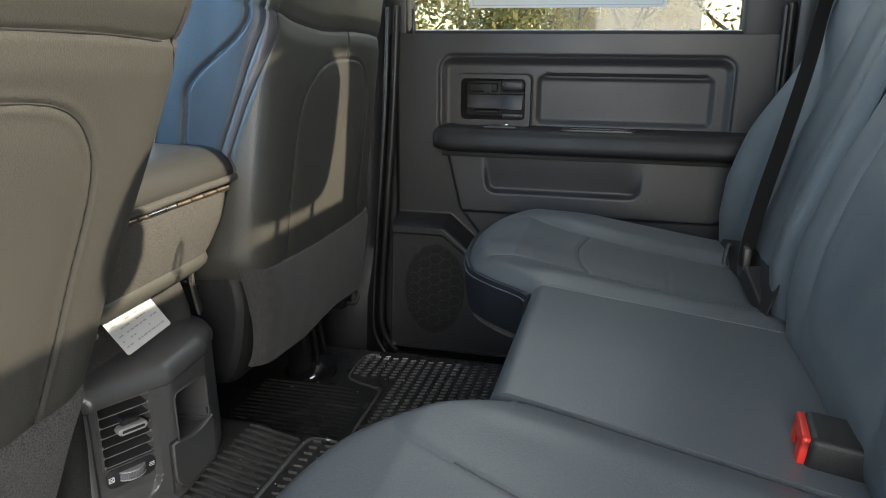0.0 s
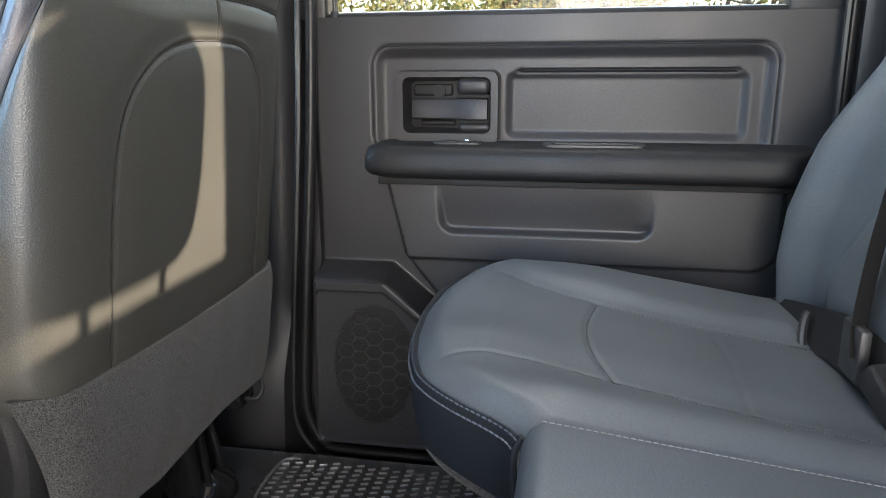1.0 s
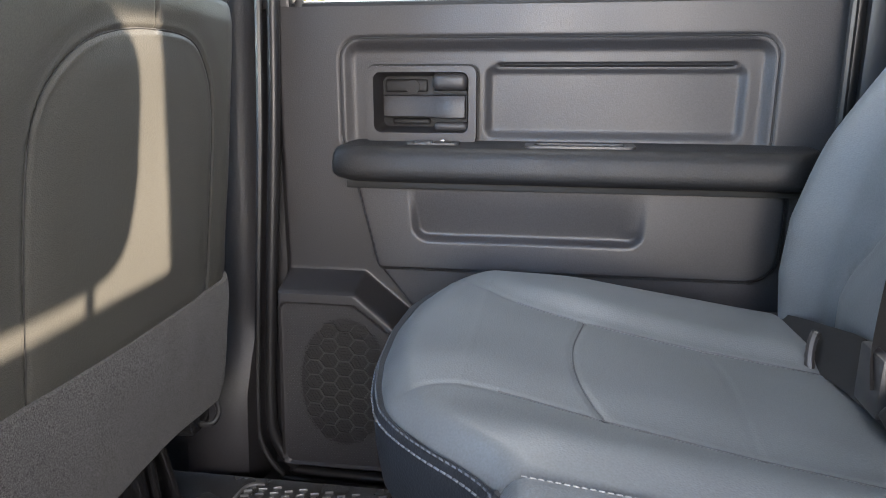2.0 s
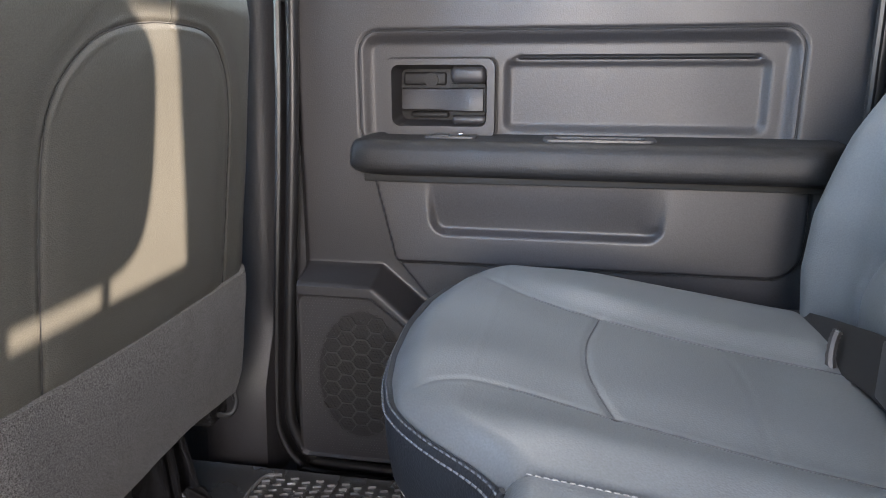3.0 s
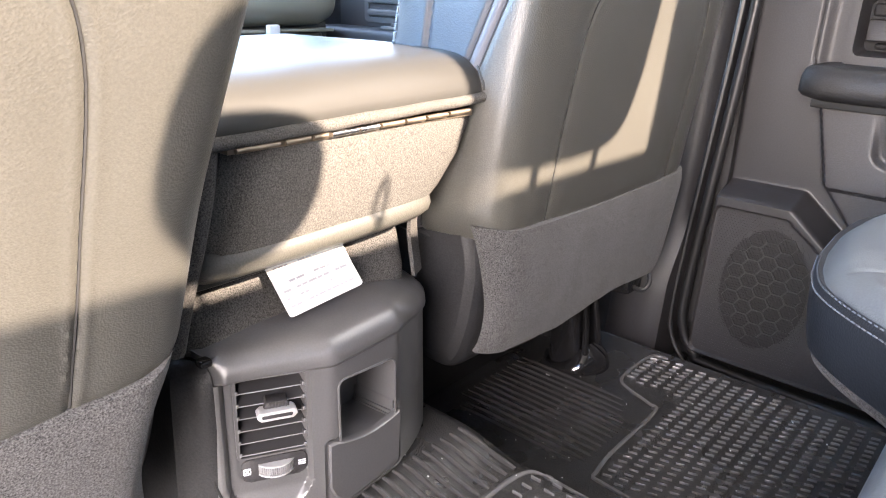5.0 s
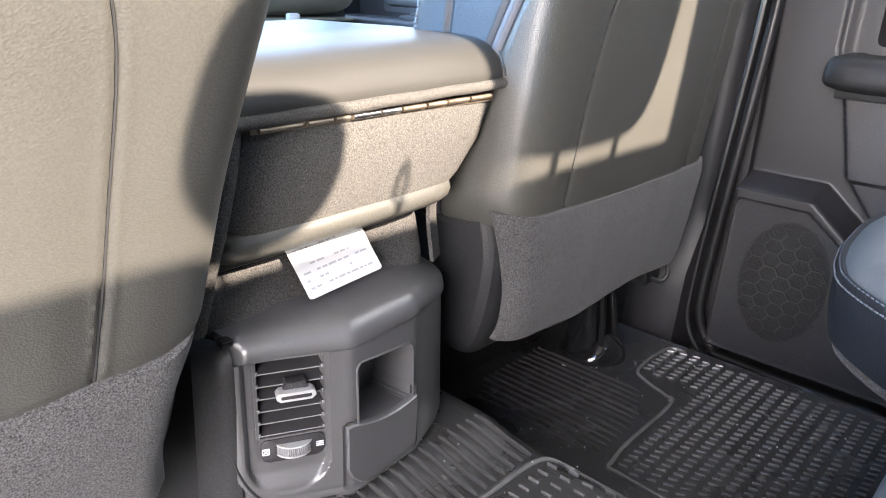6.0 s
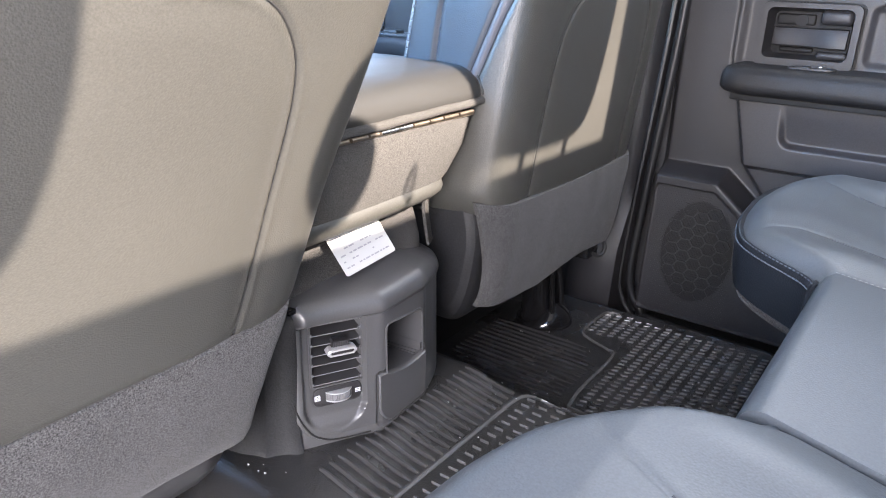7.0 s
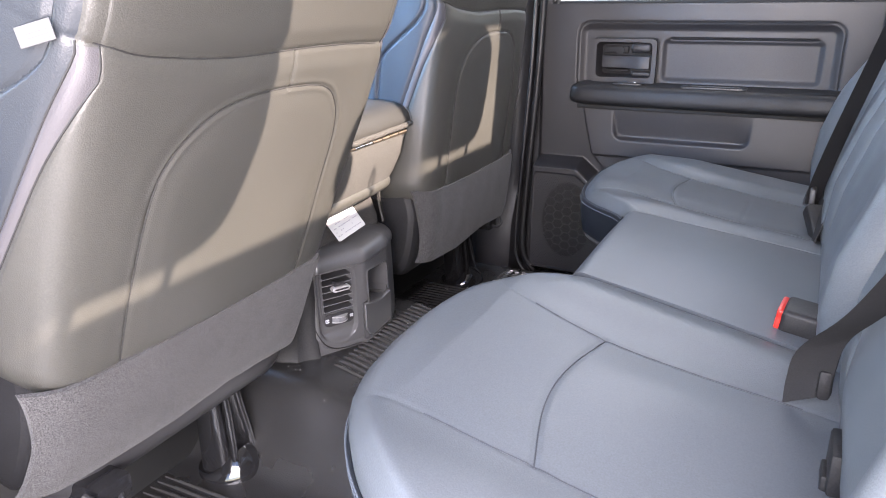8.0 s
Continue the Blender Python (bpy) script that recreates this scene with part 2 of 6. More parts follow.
def rrect(x0, x1, z0, z1, r, n=5):
    out = []
    for cx, cz, a0 in ((x1 - r, z1 - r, 0), (x0 + r, z1 - r, 90), (x0 + r, z0 + r, 180), (x1 - r, z0 + r, 270)):
        for i in range(n + 1):
            a = radians(a0 + 90 * i / n)
            out.append((cx + r * math.cos(a), cz + r * math.sin(a)))
    return out


def ring(bm, outer, inner, fn, depth):
    """A flat frame between two outlines of the same count."""
    d = Vector(depth)
    k = len(outer)
    rows = []
    for o, i in zip(outer, inner):
        rows += [Vector(fn(*o)), Vector(fn(*o)) + d, Vector(fn(*i)) + d, Vector(fn(*i))]
    grid(bm, rows, k, 4, wrap_u=True, wrap_v=True)


def sstep(a, b, x):
    t = np.clip((x - a) / (b - a), 0, 1)
    return t * t * (3 - 2 * t)


def sd_rrect(x, z, x0, x1, z0, z1, r):
    qx = np.abs(x - (x0 + x1) / 2) - (x1 - x0) / 2 + r
    qz = np.abs(z - (z0 + z1) / 2) - (z1 - z0) / 2 + r
    return np.hypot(np.maximum(qx, 0), np.maximum(qz, 0)) + np.minimum(np.maximum(qx, qz), 0) - r


def dist_to(path, X, Y):
    """Distance from each (X, Y) to a polyline."""
    best = np.full(X.shape, 9.0)
    for (ax, ay), (bx, by) in zip(path[:-1], path[1:]):
        dx, dy = bx - ax, by - ay
        L = dx * dx + dy * dy + 1e-12
        t = np.clip(((X - ax) * dx + (Y - ay) * dy) / L, 0, 1)
        best = np.minimum(best, np.hypot(X - ax - t * dx, Y - ay - t * dy))
    return best


def path2(pts, n=8):
    return [(p.x, p.y) for p in spline([(a, b, 0) for a, b in pts], n)]


def stitches(bm, pts, step, size, normal):
    """Short raised threads along a path."""
    pts = [Vector(p) for p in pts]
    acc, nxt = 0.0, 0.0
    for a, b in zip(pts[:-1], pts[1:]):
        L = (b - a).length
        while nxt < acc + L:
            t = (nxt - acc) / L
            c = a.lerp(b, t)
            d = (b - a).normalized()
            s = d.cross(normal).normalized() * size[1]
            u = d * size[0]
            n = normal * size[2]
            q = [c - u - s, c + u - s, c + u + s, c - u + s]
            lo = [bm.verts.new(p) for p in q]
            hi = [bm.verts.new(c + (p - c) * 0.7 + n) for p in q]
            bm.faces.new(hi)
            for i in range(4):
                bm.faces.new((lo[i], lo[(i + 1) % 4], hi[(i + 1) % 4], hi[i]))
            nxt += step
        acc += L


# ---- floor, cab shell ----
def floor_z(x, y):
    """Height of the cab floor: a raised tunnel in the middle, flat wells to both sides."""
    up = sstep(0.27, 0.155, np.abs(y + 0.02))
    return 0.005 + up * (0.108 + 0.014 * sstep(-0.235, -0.32, x))


def well(bm, x0, x1, y0, y1, step, dz=0.0):
    xs = np.linspace(x0, x1, int((x1 - x0) / step) + 2)
    ys = np.linspace(y0, y1, int((y1 - y0) / step) + 2)
    pts = [(x, y, float(floor_z(x, y)) + dz) for x in xs for y in ys]
    grid(bm, pts, len(xs), len(ys))


bm = bmesh.new()
well(bm, -1.45, 0.85, -0.685, 0.685, 0.02, -0.022)
floor = tagged(part("floor", bm, VINYL_FLOOR), "black vinyl cab floor with a raised centre tunnel", "floor", kind="structure")

roof = part("ceiling", boxes(((-0.95, -0.86, 1.42), (0.86, 0.86, 1.47), 0.02)), HEADLINER)
tagged(roof, "light grey fabric headliner over the cab", "ceiling", kind="structure")

# rear wall with its window opening
bm = bmesh.new()
box(bm, (0.80, -0.86, -0.05), (0.86, 0.86, 0.93), 0.01)
box(bm, (0.80, -0.86, 1.325), (0.86, 0.86, 1.42), 0.01)
for s in (-1, 1):
    prism(bm, [(0.86 * s, 0.93), (0.657 * s, 0.93), (0.612 * s, 1.325), (0.86 * s, 1.325)], lambda a, b: (0.80, a, b), (0.06, 0, 0))
wall_rear = tagged(part("wall_rear", bm, PLASTIC, smooth=False), "dark plastic back wall of the cab", "wall", kind="structure")
bm = bmesh.new()
prism(bm, [(-0.67, 0.92), (0.67, 0.92), (0.625, 1.335), (-0.625, 1.335)], lambda a, b: (0.828, a, b), (0.004, 0, 0))
rear_glass = tagged(part("window_rear", bm, GLASS, smooth=False), "clear rear window pane of the cab", "window", kind="structure")
rear_glass.visible_shadow = False

# side pillars and sills
def pillar(name, x0, x1, y, z0, z1, flare, label):
    """A trimmed upright with rounded edges, wider at its foot."""
    bm = bmesh.new()
    zs = [z0, z0 + 0.06, z0 + 0.12, z0 + 0.17, z0 + 0.215, z0 + 0.25, z0 + 0.30, z0 + 0.5, z0 + 0.72, z1]
    rows = []
    s = 1 if y > 0 else -1
    for z in zs:
        f = float(sstep(z0 + 0.27, z0 + 0.16, z))
        a0, lean = x0 - flare * f, 0.045 * (z - 0.35)
        yy = y - s * 0.035 * f
        r = 0.016
        prof = [(a0, y + s * 0.09), (a0, yy + s * r), (a0 + r * 0.3, yy + s * r * 0.3), (a0 + r, yy), (x1 - 0.024, yy + s * 0.004),
                (x1 - 0.008, yy + s * 0.012), (x1, y + s * 0.03), (x1, y + s * 0.09)]
        rows += [(px + lean, py, z) for px, py in prof]
    grid(bm, rows, len(zs), 8, wrap_v=True)
    return tagged(part(name, bm, PLASTIC), label, "pillar", kind="structure")


pillar("pillar_b_far", -0.415, -0.325, 0.735, -0.06, 1.42, 0.015, "dark plastic trim of the middle pillar, flared at its foot")
pillar("pillar_b_near", -0.415, -0.325, -0.735, -0.06, 1.42, 0.015, "dark plastic trim of the middle pillar, flared at its foot")
for s, n in ((1, "far"), (-1, "near")):
    bm = bmesh.new()
    box(bm, (0.462, 0.70 * s, -0.05), (0.80, 0.86 * s, 1.42), 0.02, 3)
    box(bm, (0.435, 0.755 * s, -0.05), (0.475, 0.83 * s, 1.42), 0.01, 2)
    tagged(part("pillar_c_" + n, bm, PLASTIC_D), "dark plastic trim of the rear pillar", "pillar", kind="structure")
    bm = bmesh.new()
    box(bm, (-0.43, 0.66 * s, -0.11), (0.48, 0.86 * s, -0.046), 0.012, 3)
    box(bm, (-0.45, 0.80 * s, -0.09), (-0.30, 0.86 * s, 1.40), 0.004, 1)
    box(bm, (-0.43, 0.831 * s, -0.09), (0.48, 0.86 * s, 0.012), 0.002, 1)
    tagged(part("sill_" + n, bm, PLASTIC_D), "black plastic door sill plate", "sill", kind="structure")
    bm = bmesh.new()
    box(bm, (-1.45, 0.76 * s, -0.09), (-0.40, 0.86 * s, 0.60), 0.02, 2)
    box(bm, (-1.05, 0.76 * s, 1.36), (0.86, 0.86 * s, 1.42), 0.01, 2)
    box(bm, (-1.0, 0.77 * s, 0.60), (-0.95, 0.85 * s, 1.38), 0.01, 2, Matrix.Identity(4))
    tagged(part("wall_" + n, bm, PLASTIC_D), "dark lower side of the front of the cab", "wall", kind="structure")
bm = boxes(((-1.55, -0.86, -0.09), (-1.45, 0.86, 0.60), 0.02), ((-1.5, -0.86, -0.12), (0.86, 0.86, -0.06), 0.02))
tagged(part("wall_front", bm, PLASTIC_D), "dark bulkhead under the windscreen", "wall", kind="structure")

# rubber seals round the far rear door opening
seal_path = spline([(-0.288, 0, 0.70), (-0.298, 0, 0.50), (-0.318, 0, 0.25), (-0.330, 0, 0.08), (-0.326, 0, 0.02), (-0.300, 0, -0.022), (-0.26, 0, -0.035), (0.1, 0, -0.038), (0.42, 0, -0.03), (0.445, 0, 0.02), (0.43, 0, 0.30), (0.425, 0, 0.70)], 8)
bm = bmesh.new()
tube(bm, [(p.x, 0.762, p.z) for p in seal_path], 0.0085, 10)
tube(bm, [(p.x - 0.012, 0.742, p.z - 0.004) for p in seal_path], 0.005, 8)
tagged(part("door_seal", bm, SEAL), "black rubber seal round the rear door opening", "seal", kind="structure")

# ---- far rear door ----
def smooth_rect(X, Z, x0, x1, z0, z1, r, w):
    return sstep(w / 2, -w / 2, sd_rrect(X, Z, x0, x1, z0, z1, r))


def door_depth(X, Z):
    """How far the trim stands inboard of its base plane y = 0.775."""
    D = np.zeros_like(X)
    rec = sd_rrect(X, Z, -0.206, 0.350, 0.452, 0.608, 0.028)
    D -= 0.009 * sstep(0.001, -0.020, rec)
    D -= 0.0025 * np.exp(-(rec / 0.002) ** 2)
    inner = sd_rrect(X, Z, -0.014, 0.318, 0.476, 0.574, 0.016)
    D -= 0.006 * sstep(0.001, -0.014, inner)
    D -= 0.006 * np.exp(-((Z - 0.5725) / 0.0022) ** 2) * sstep(0.0, 0.012, X) * sstep(0.306, 0.294, X)
    D -= 0.045 * sstep(0.001, -0.002, sd_rrect(X, Z, -0.1625, -0.0280, 0.480, 0.5665, 0.010))
    # lower pocket, slanted at its front end
    left = -0.186 + (0.43 - Z) * 0.24 + np.maximum(0, 0.305 - Z) * 0.55
    pocket = sstep(-0.005, 0.011, X - left) * sstep(0.440, 0.428, Z)
    D = D * (1 - pocket) + 0.045 * pocket
    edge = sd_rrect(X, Z, -0.30, 0.362, 0.306, 0.60, 0.04)
    D -= 0.004 * np.exp(-(edge / 0.0022) ** 2) * pocket
    D -= 0.010 * sstep(-0.001, 0.004, edge) * pocket
    u = sd_rrect(X, Z, -0.098 - 0.12 * (Z - 0.34), 0.195 + 0.12 * (Z - 0.34), 0.346, 0.50, 0.02)
    D -= 0.010 * sstep(0.002, -0.010, u) * pocket * sstep(0.432, 0.34, Z) * (1 - 0.75 * sstep(0.16, 0.21, X) * sstep(0.35, 0.37, Z))
    # speaker housing
    top = 0.287 - np.maximum(0, X + 0.180) * 0.85
    house = sstep(0.003, -0.018, Z - top) * sstep(-0.300, -0.286, X)
    D = np.where(house > 0, np.maximum(D, 0.062 * house), D)
    face = np.maximum(sd_rrect(X, Z, -0.286, 0.30, 0.008, 0.256, 0.012), (X + 0.183) * 0.62 + (Z - 0.256) * 0.78)
    D -= 0.006 * sstep(0.0015, -0.0015, face) * house
    # bottom rolls away, front edge too
    D -= 0.05 * sstep(0.012, -0.012, Z) ** 2
    D -= 0.02 * sstep(-0.290, -0.304, X)
    return D


door = thing("rear_door", (0.06, 0.80, -0.012), "closed dark grey plastic rear door with armrest, pocket and speaker", "car door")
nx, nz = 310, 280
X, Z = np.meshgrid(np.linspace(-0.304, 0.428, nx), np.linspace(-0.012, 0.648, nz), indexing="ij")
lean = 0.03 * np.clip((0.30 - Z), 0, 1) * sstep(-0.2, -0.3, X)
Y = 0.775 - door_depth(X, Z)
bm = bmesh.new()
vs = grid(bm, np.stack([X - lean, Y, Z], -1).reshape(-1, 3).tolist(), nx, nz)
rim = [vs[i * nz] for i in range(nx)] + [vs[(nx - 1) * nz + j] for j in range(1, nz)] + [vs[i * nz + nz - 1] for i in range(nx - 2, -1, -1)] + [vs[j] for j in range(nz - 2, 0, -1)]
back = [bm.verts.new((v.co.x, 0.845, v.co.z)) for v in rim]
for i in range(len(rim)):
    j = (i + 1) % len(rim)
    bm.faces.new((rim[i], rim[j], back[j], back[i]))
bm.faces.new(back)
panel = part("trim_panel", bm, PLASTIC, door)
bm = bmesh.new()
tube(bm, [(-0.285, 0.786, 0.648), (0.0, 0.786, 0.649), (0.35, 0.786, 0.649), (0.40, 0.786, 0.648)], 0.006, 8)
part("window_seal", bm, SEAL, door, "black rubber strip under the pane")

part("sill_strip", boxes(((-0.275, 0.792, 0.640), (0.355, 0.803, 0.6565), 0.002)), PAINT, door, "pale painted strip at the foot of the pane")

def joint(pts, out=0.0):
    """A dark line that follows the trim's surface."""
    q = np.array(pts)
    d = door_depth(q[:, 0], q[:, 1])
    bm = bmesh.new()
    tube(bm, [(a - 0.03 * max(0.0, 0.30 - b) * float(sstep(-0.2, -0.3, a)), 0.775 - e - out, b) for (a, b), e in zip(pts, d.tolist())], 0.0011, 6)
    return part("joint_line", bm, SEAM, panel, "thin dark joint in the trim")


o = rrect(-0.206, 0.350, 0.452, 0.608, 0.028, 8)
joint([p for p in o + o[:1]])
joint([p for p in path2([(0.362, 0.42), (0.362, 0.36), (0.354, 0.322), (0.330, 0.307), (0.20, 0.306), (0.0, 0.306), (-0.118, 0.306)], 10)])
joint([(a, 0.5735) for a in np.linspace(0.012, 0.296, 30).tolist()], 0.001)

# window frame, pane and lock pin
bm = bmesh.new()
box(bm, (0.352, 0.775, 0.644), (0.430, 0.84, 1.38), 0.008, 2)
box(bm, (-0.318, 0.775, 0.644), (-0.272, 0.84, 1.38), 0.006, 2)
box(bm, (-0.318, 0.775, 1.30), (0.430, 0.84, 1.38), 0.008, 2)
part("window_frame", bm, PLASTIC_D, door)
pane = part("window_pane", boxes(((-0.275, 0.806, 0.63), (0.355, 0.810, 1.31))), TINTED, door, "tinted glass window pane", smooth=False)
pane.visible_shadow = False
bm = bmesh.new()
tube(bm, [(-0.262, 0.785, 0.638), (-0.262, 0.785, 0.655), (-0.262, 0.785, 0.659)], [0.007, 0.0065, 0.003], 10)
tube(bm, [(-0.262, 0.785, 0.655), (-0.262, 0.785, 0.692), (-0.262, 0.785, 0.695)], [0.0028, 0.0028, 0.001], 8)
part("lock_pin", bm, PLASTIC_D, door)

# armrest
bm = bmesh.new()
sec = [(0.0025, -0.001), (0.0, 0.004), (-0.0005, 0.012), (0.002, 0.026), (0.0045, 0.0325), (0.0095, 0.0375), (0.018, 0.0398), (0.090, 0.0405), (0.090, -0.004), (0.012, -0.006)]
xs = list(np.linspace(-0.204, -0.17, 8)) + list(np.linspace(-0.15, 0.34, 24)) + list(np.linspace(0.345, 0.392, 8))
rows = []
for x in xs:
    e = float(np.clip((-0.165 - x) / 0.039, 0, 1))
    e2 = float(np.clip((x - 0.355) / 0.037, 0, 1))
    y0 = 0.700 - 0.012 * (x + 0.2) / 0.6 + 0.018 * (1 - math.sqrt(max(0.0, 1 - e * e))) + 0.03 * e2 * e2
    zs_ = 1 - 0.35 * (1 - math.sqrt(max(0.0, 1 - e * e)))
    for dy, dz in sec:
        rows.append((x, min(y0 + dy, 0.79), 0.434 + dz * zs_ + 0.004 * e))
vs = grid(bm, rows, len(xs), len(sec), wrap_v=True)
bm.faces.new(vs[:len(sec)]), bm.faces.new(vs[-len(sec):])
arm = part("armrest", bm, ARM, door, "black grained armrest")
# black strip added as the band of shade below the armrest
part("shadow_gap", boxes(((-0.185, 0.716, 0.418), (0.372, 0.775, 0.430), 0.002)), BLACK, door, "black strip for the shade under the armrest")
# pull cup and window switch set in the armrest top
bm = bmesh.new()
ring(bm, rrect(0.045, 0.180, 0.712, 0.752, 0.008), rrect(0.056, 0.168, 0.720, 0.746, 0.006), lambda a, b: (a, b, 0.4735), (0, 0, 0.003))
part("pull_cup", bm, PLASTIC_D, arm)
# flat black plate paints the shade of the cup's hollow
part("pull_cup_shade", boxes(((0.056, 0.720, 0.4735), (0.168, 0.746, 0.4742))), BLACK, arm, "flat black plate for the shade in the pull cup", smooth=False)
bm = bmesh.new()
ring(bm, rrect(-0.108, -0.040, 0.728, 0.757, 0.007), rrect(-0.100, -0.050, 0.733, 0.752, 0.004), lambda a, b: (a, b, 0.4735), (0, 0, 0.003))
box(bm, (-0.098, 0.734, 0.4735), (-0.076, 0.751, 0.478), 0.002)
box(bm, (-0.074, 0.734, 0.4735), (-0.052, 0.751, 0.4765), 0.002)
sw = part("window_switch", bm, PLASTIC_D, arm)
part("switch_mark", boxes(((-0.066, 0.745, 0.4765), (-0.060, 0.750, 0.4795), 0.001)), CHROME, sw, "small bright switch tip")

# handle bezel, its cup and the release lever
BZ_O, BZ_I = rrect(-0.1685, -0.0215, 0.4700, 0.5720, 0.011, 6), rrect(-0.1590, -0.0315, 0.4855, 0.5645, 0.010, 6)
bz = part("handle_bezel", put([lambda b: ring(b, BZ_O, BZ_I, lambda a, c: (a, 0.777, c), (0, -0.011, 0)),
                              lambda b: ring(b, rrect(-0.1592, -0.0313, 0.4853, 0.5647, 0.010, 6), rrect(-0.1520, -0.0385, 0.4920, 0.5580, 0.009, 6), lambda a, c: (a, 0.7665 + 0.033 * (1 if -0.1525 < a < -0.038 and 0.4915 < c < 0.5585 else 0), c), (0, 0.0008, 0))]), PLASTIC, door)
part("bezel_gap", put([lambda b: ring(b, rrect(-0.1710, -0.0190, 0.4675, 0.5745, 0.012, 6), rrect(-0.1680, -0.0220, 0.4705, 0.5715, 0.011, 6), lambda a, c: (a, 0.790, c), (0, -0.0085, 0))]), BLACK, bz, "dark gap round the bezel")
# cup in a blacker plastic than the bezel, to imitate the shade inside it
bm = bmesh.new()
box(bm, (-0.160, 0.797, 0.486), (-0.031, 0.804, 0.565), 0.002)
box(bm, (-0.149, 0.7925, 0.5375), (-0.090, 0.800, 0.5545), 0.004, 3)
box(bm, (-0.139, 0.7900, 0.4945), (-0.086, 0.800, 0.5030), 0.004, 3)
tube(bm, [(-0.110, 0.7905, 0.5445), (-0.110, 0.793, 0.5445)], 0.0095, 24)
part("handle_cup", bm, ARM, bz)
bm = bmesh.new()
rows = []
LEVER = [(-0.1490, 0.7815, 0.0), (-0.1475, 0.7765, 0.0), (-0.1400, 0.7750, 0.0), (-0.1200, 0.7745, 0.0), (-0.0900, 0.7735, 0.0), (-0.0760, 0.7700, 0.0008), (-0.0620, 0.7668, 0.0014), (-0.0480, 0.7664, 0.0012), (-0.0370, 0.7680, 0.0008), (-0.0350, 0.7730, 0.0)]
for x, y, g in LEVER:
    z0_, z1_ = 0.5050 - g, 0.5338 + g * 0.6
    rows += [(x, 0.795, z0_ + 0.004), (x, y + 0.004, z0_), (x, y + 0.0008, z0_ + 0.002), (x, y + 0.0006, (z0_ * 0.42 + z1_ * 0.58)), (x, y + 0.0050, z1_ - 0.001), (x, y + 0.009, z1_), (x, 0.795, z1_ - 0.004)]
v7 = grid(bm, rows, len(LEVER), 7, wrap_v=True)
bm.faces.new(v7[:7]), bm.faces.new(v7[-7:])
part("release_lever", bm, PLASTIC, bz)
part("lever_mount", boxes(((-0.0810, 0.7690, 0.5400), (-0.0330, 0.798, 0.5640), 0.009, 4)), PLASTIC, bz)
part("lever_mount", boxes(((-0.0790, 0.7730, 0.4870), (-0.0330, 0.798, 0.5000), 0.006, 4)), PLASTIC, bz)
part("lever_gap", boxes(((-0.0800, 0.7760, 0.4995), (-0.0345, 0.796, 0.5045), 0.0005), ((-0.0800, 0.7735, 0.5352), (-0.0345, 0.796, 0.5402), 0.0005), ((-0.0352, 0.7700, 0.503), (-0.0336, 0.796, 0.537), 0.0004)), BLACK, bz, "black gaps round the lever")

# speaker grille with hexagonal cells
gy = 0.7195
bm = bmesh.new()
cx, cz, ra, rb = -0.194, 0.139, 0.0650, 0.0985
prism(bm, [(cx + 0.97 * ra * math.cos(i * math.pi / 24), cz + 0.97 * rb * math.sin(i * math.pi / 24)) for i in range(48)], lambda a, c: (a - 0.03 * max(0, 0.3 - c), gy - 0.0008, c), (0, 0.001, 0))
grille = part("speaker_grille", bm, BLACK, door, "dark hexagon-patterned speaker grille", smooth=False)
bm = bmesh.new()
hx = 0.0125
for i in range(-7, 8):
    for j in range(-7, 8):
        x = cx + i * hx * 1.5 * 1.16
        z = cz + (j + (0.5 if i % 2 else 0)) * hx * 1.732 * 1.02
        if ((x - cx) / ra) ** 2 + ((z - cz) / rb) ** 2 > 0.80:
            continue
        o = [(x + hx * 1.16 * math.cos(k * math.pi / 3), z + hx * 1.02 * math.sin(k * math.pi / 3)) for k in range(6)]
        n_ = [(x + (a - x) * 0.90, z + (c - z) * 0.90) for a, c in o]
        ring(bm, o, n_, lambda a, c: (a - 0.03 * max(0, 0.3 - c), gy - 0.0012, c), (0, -0.0022, 0))
part("grille_web", bm, PLASTIC, grille, smooth=False)
bm = bmesh.new()
for i in range(-26, 27):
    for j in range(-26, 27):
        x = cx + (i + (0.5 if j % 2 else 0)) * 0.0052
        z = cz + j * 0.0045
        if ((x - cx) / ra) ** 2 + ((z - cz) / rb) ** 2 > 0.96:
            continue
        o = [(x + 0.0028 * math.cos(k * math.pi / 3), z + 0.0028 * math.sin(k * math.pi / 3)) for k in range(6)]
        n_ = [(x + (a - x) * 0.80, z + (c - z) * 0.80) for a, c in o]
        ring(bm, o, n_, lambda a, c: (a - 0.03 * max(0, 0.3 - c), gy - 0.001, c), (0, -0.0006, 0))
tagged(part("grille_mesh", bm, ARM, grille, smooth=False), kind="stuff")
bm = bmesh.new()
for i in range(0, 34):
    for j in range(0, 58):
        x, z = -0.279 + (i + (0.5 if j % 2 else 0)) * 0.0046, 0.018 + j * 0.0041
        if (x + 0.183) * 0.62 + (z - 0.256) * 0.78 > -0.008 or x > -0.125 or ((x - cx) / ra) ** 2 + ((z - cz) / rb) ** 2 < 1.04:
            continue
        xx = x - 0.03 * max(0, 0.3 - z)
        q = [(xx - 0.0011, gy - 0.0004, z), (xx, gy - 0.0004, z - 0.0011), (xx + 0.0011, gy - 0.0004, z), (xx, gy - 0.0004, z + 0.0011)]
        c_ = bm.verts.new((xx, gy - 0.0013, z))
        w = [bm.verts.new(p) for p in q]
        for k in range(4):
            bm.faces.new((w[k], w[(k + 1) % 4], c_))
tagged(part("grille_dimples", bm, PLASTIC_D, door, smooth=False), kind="stuff")

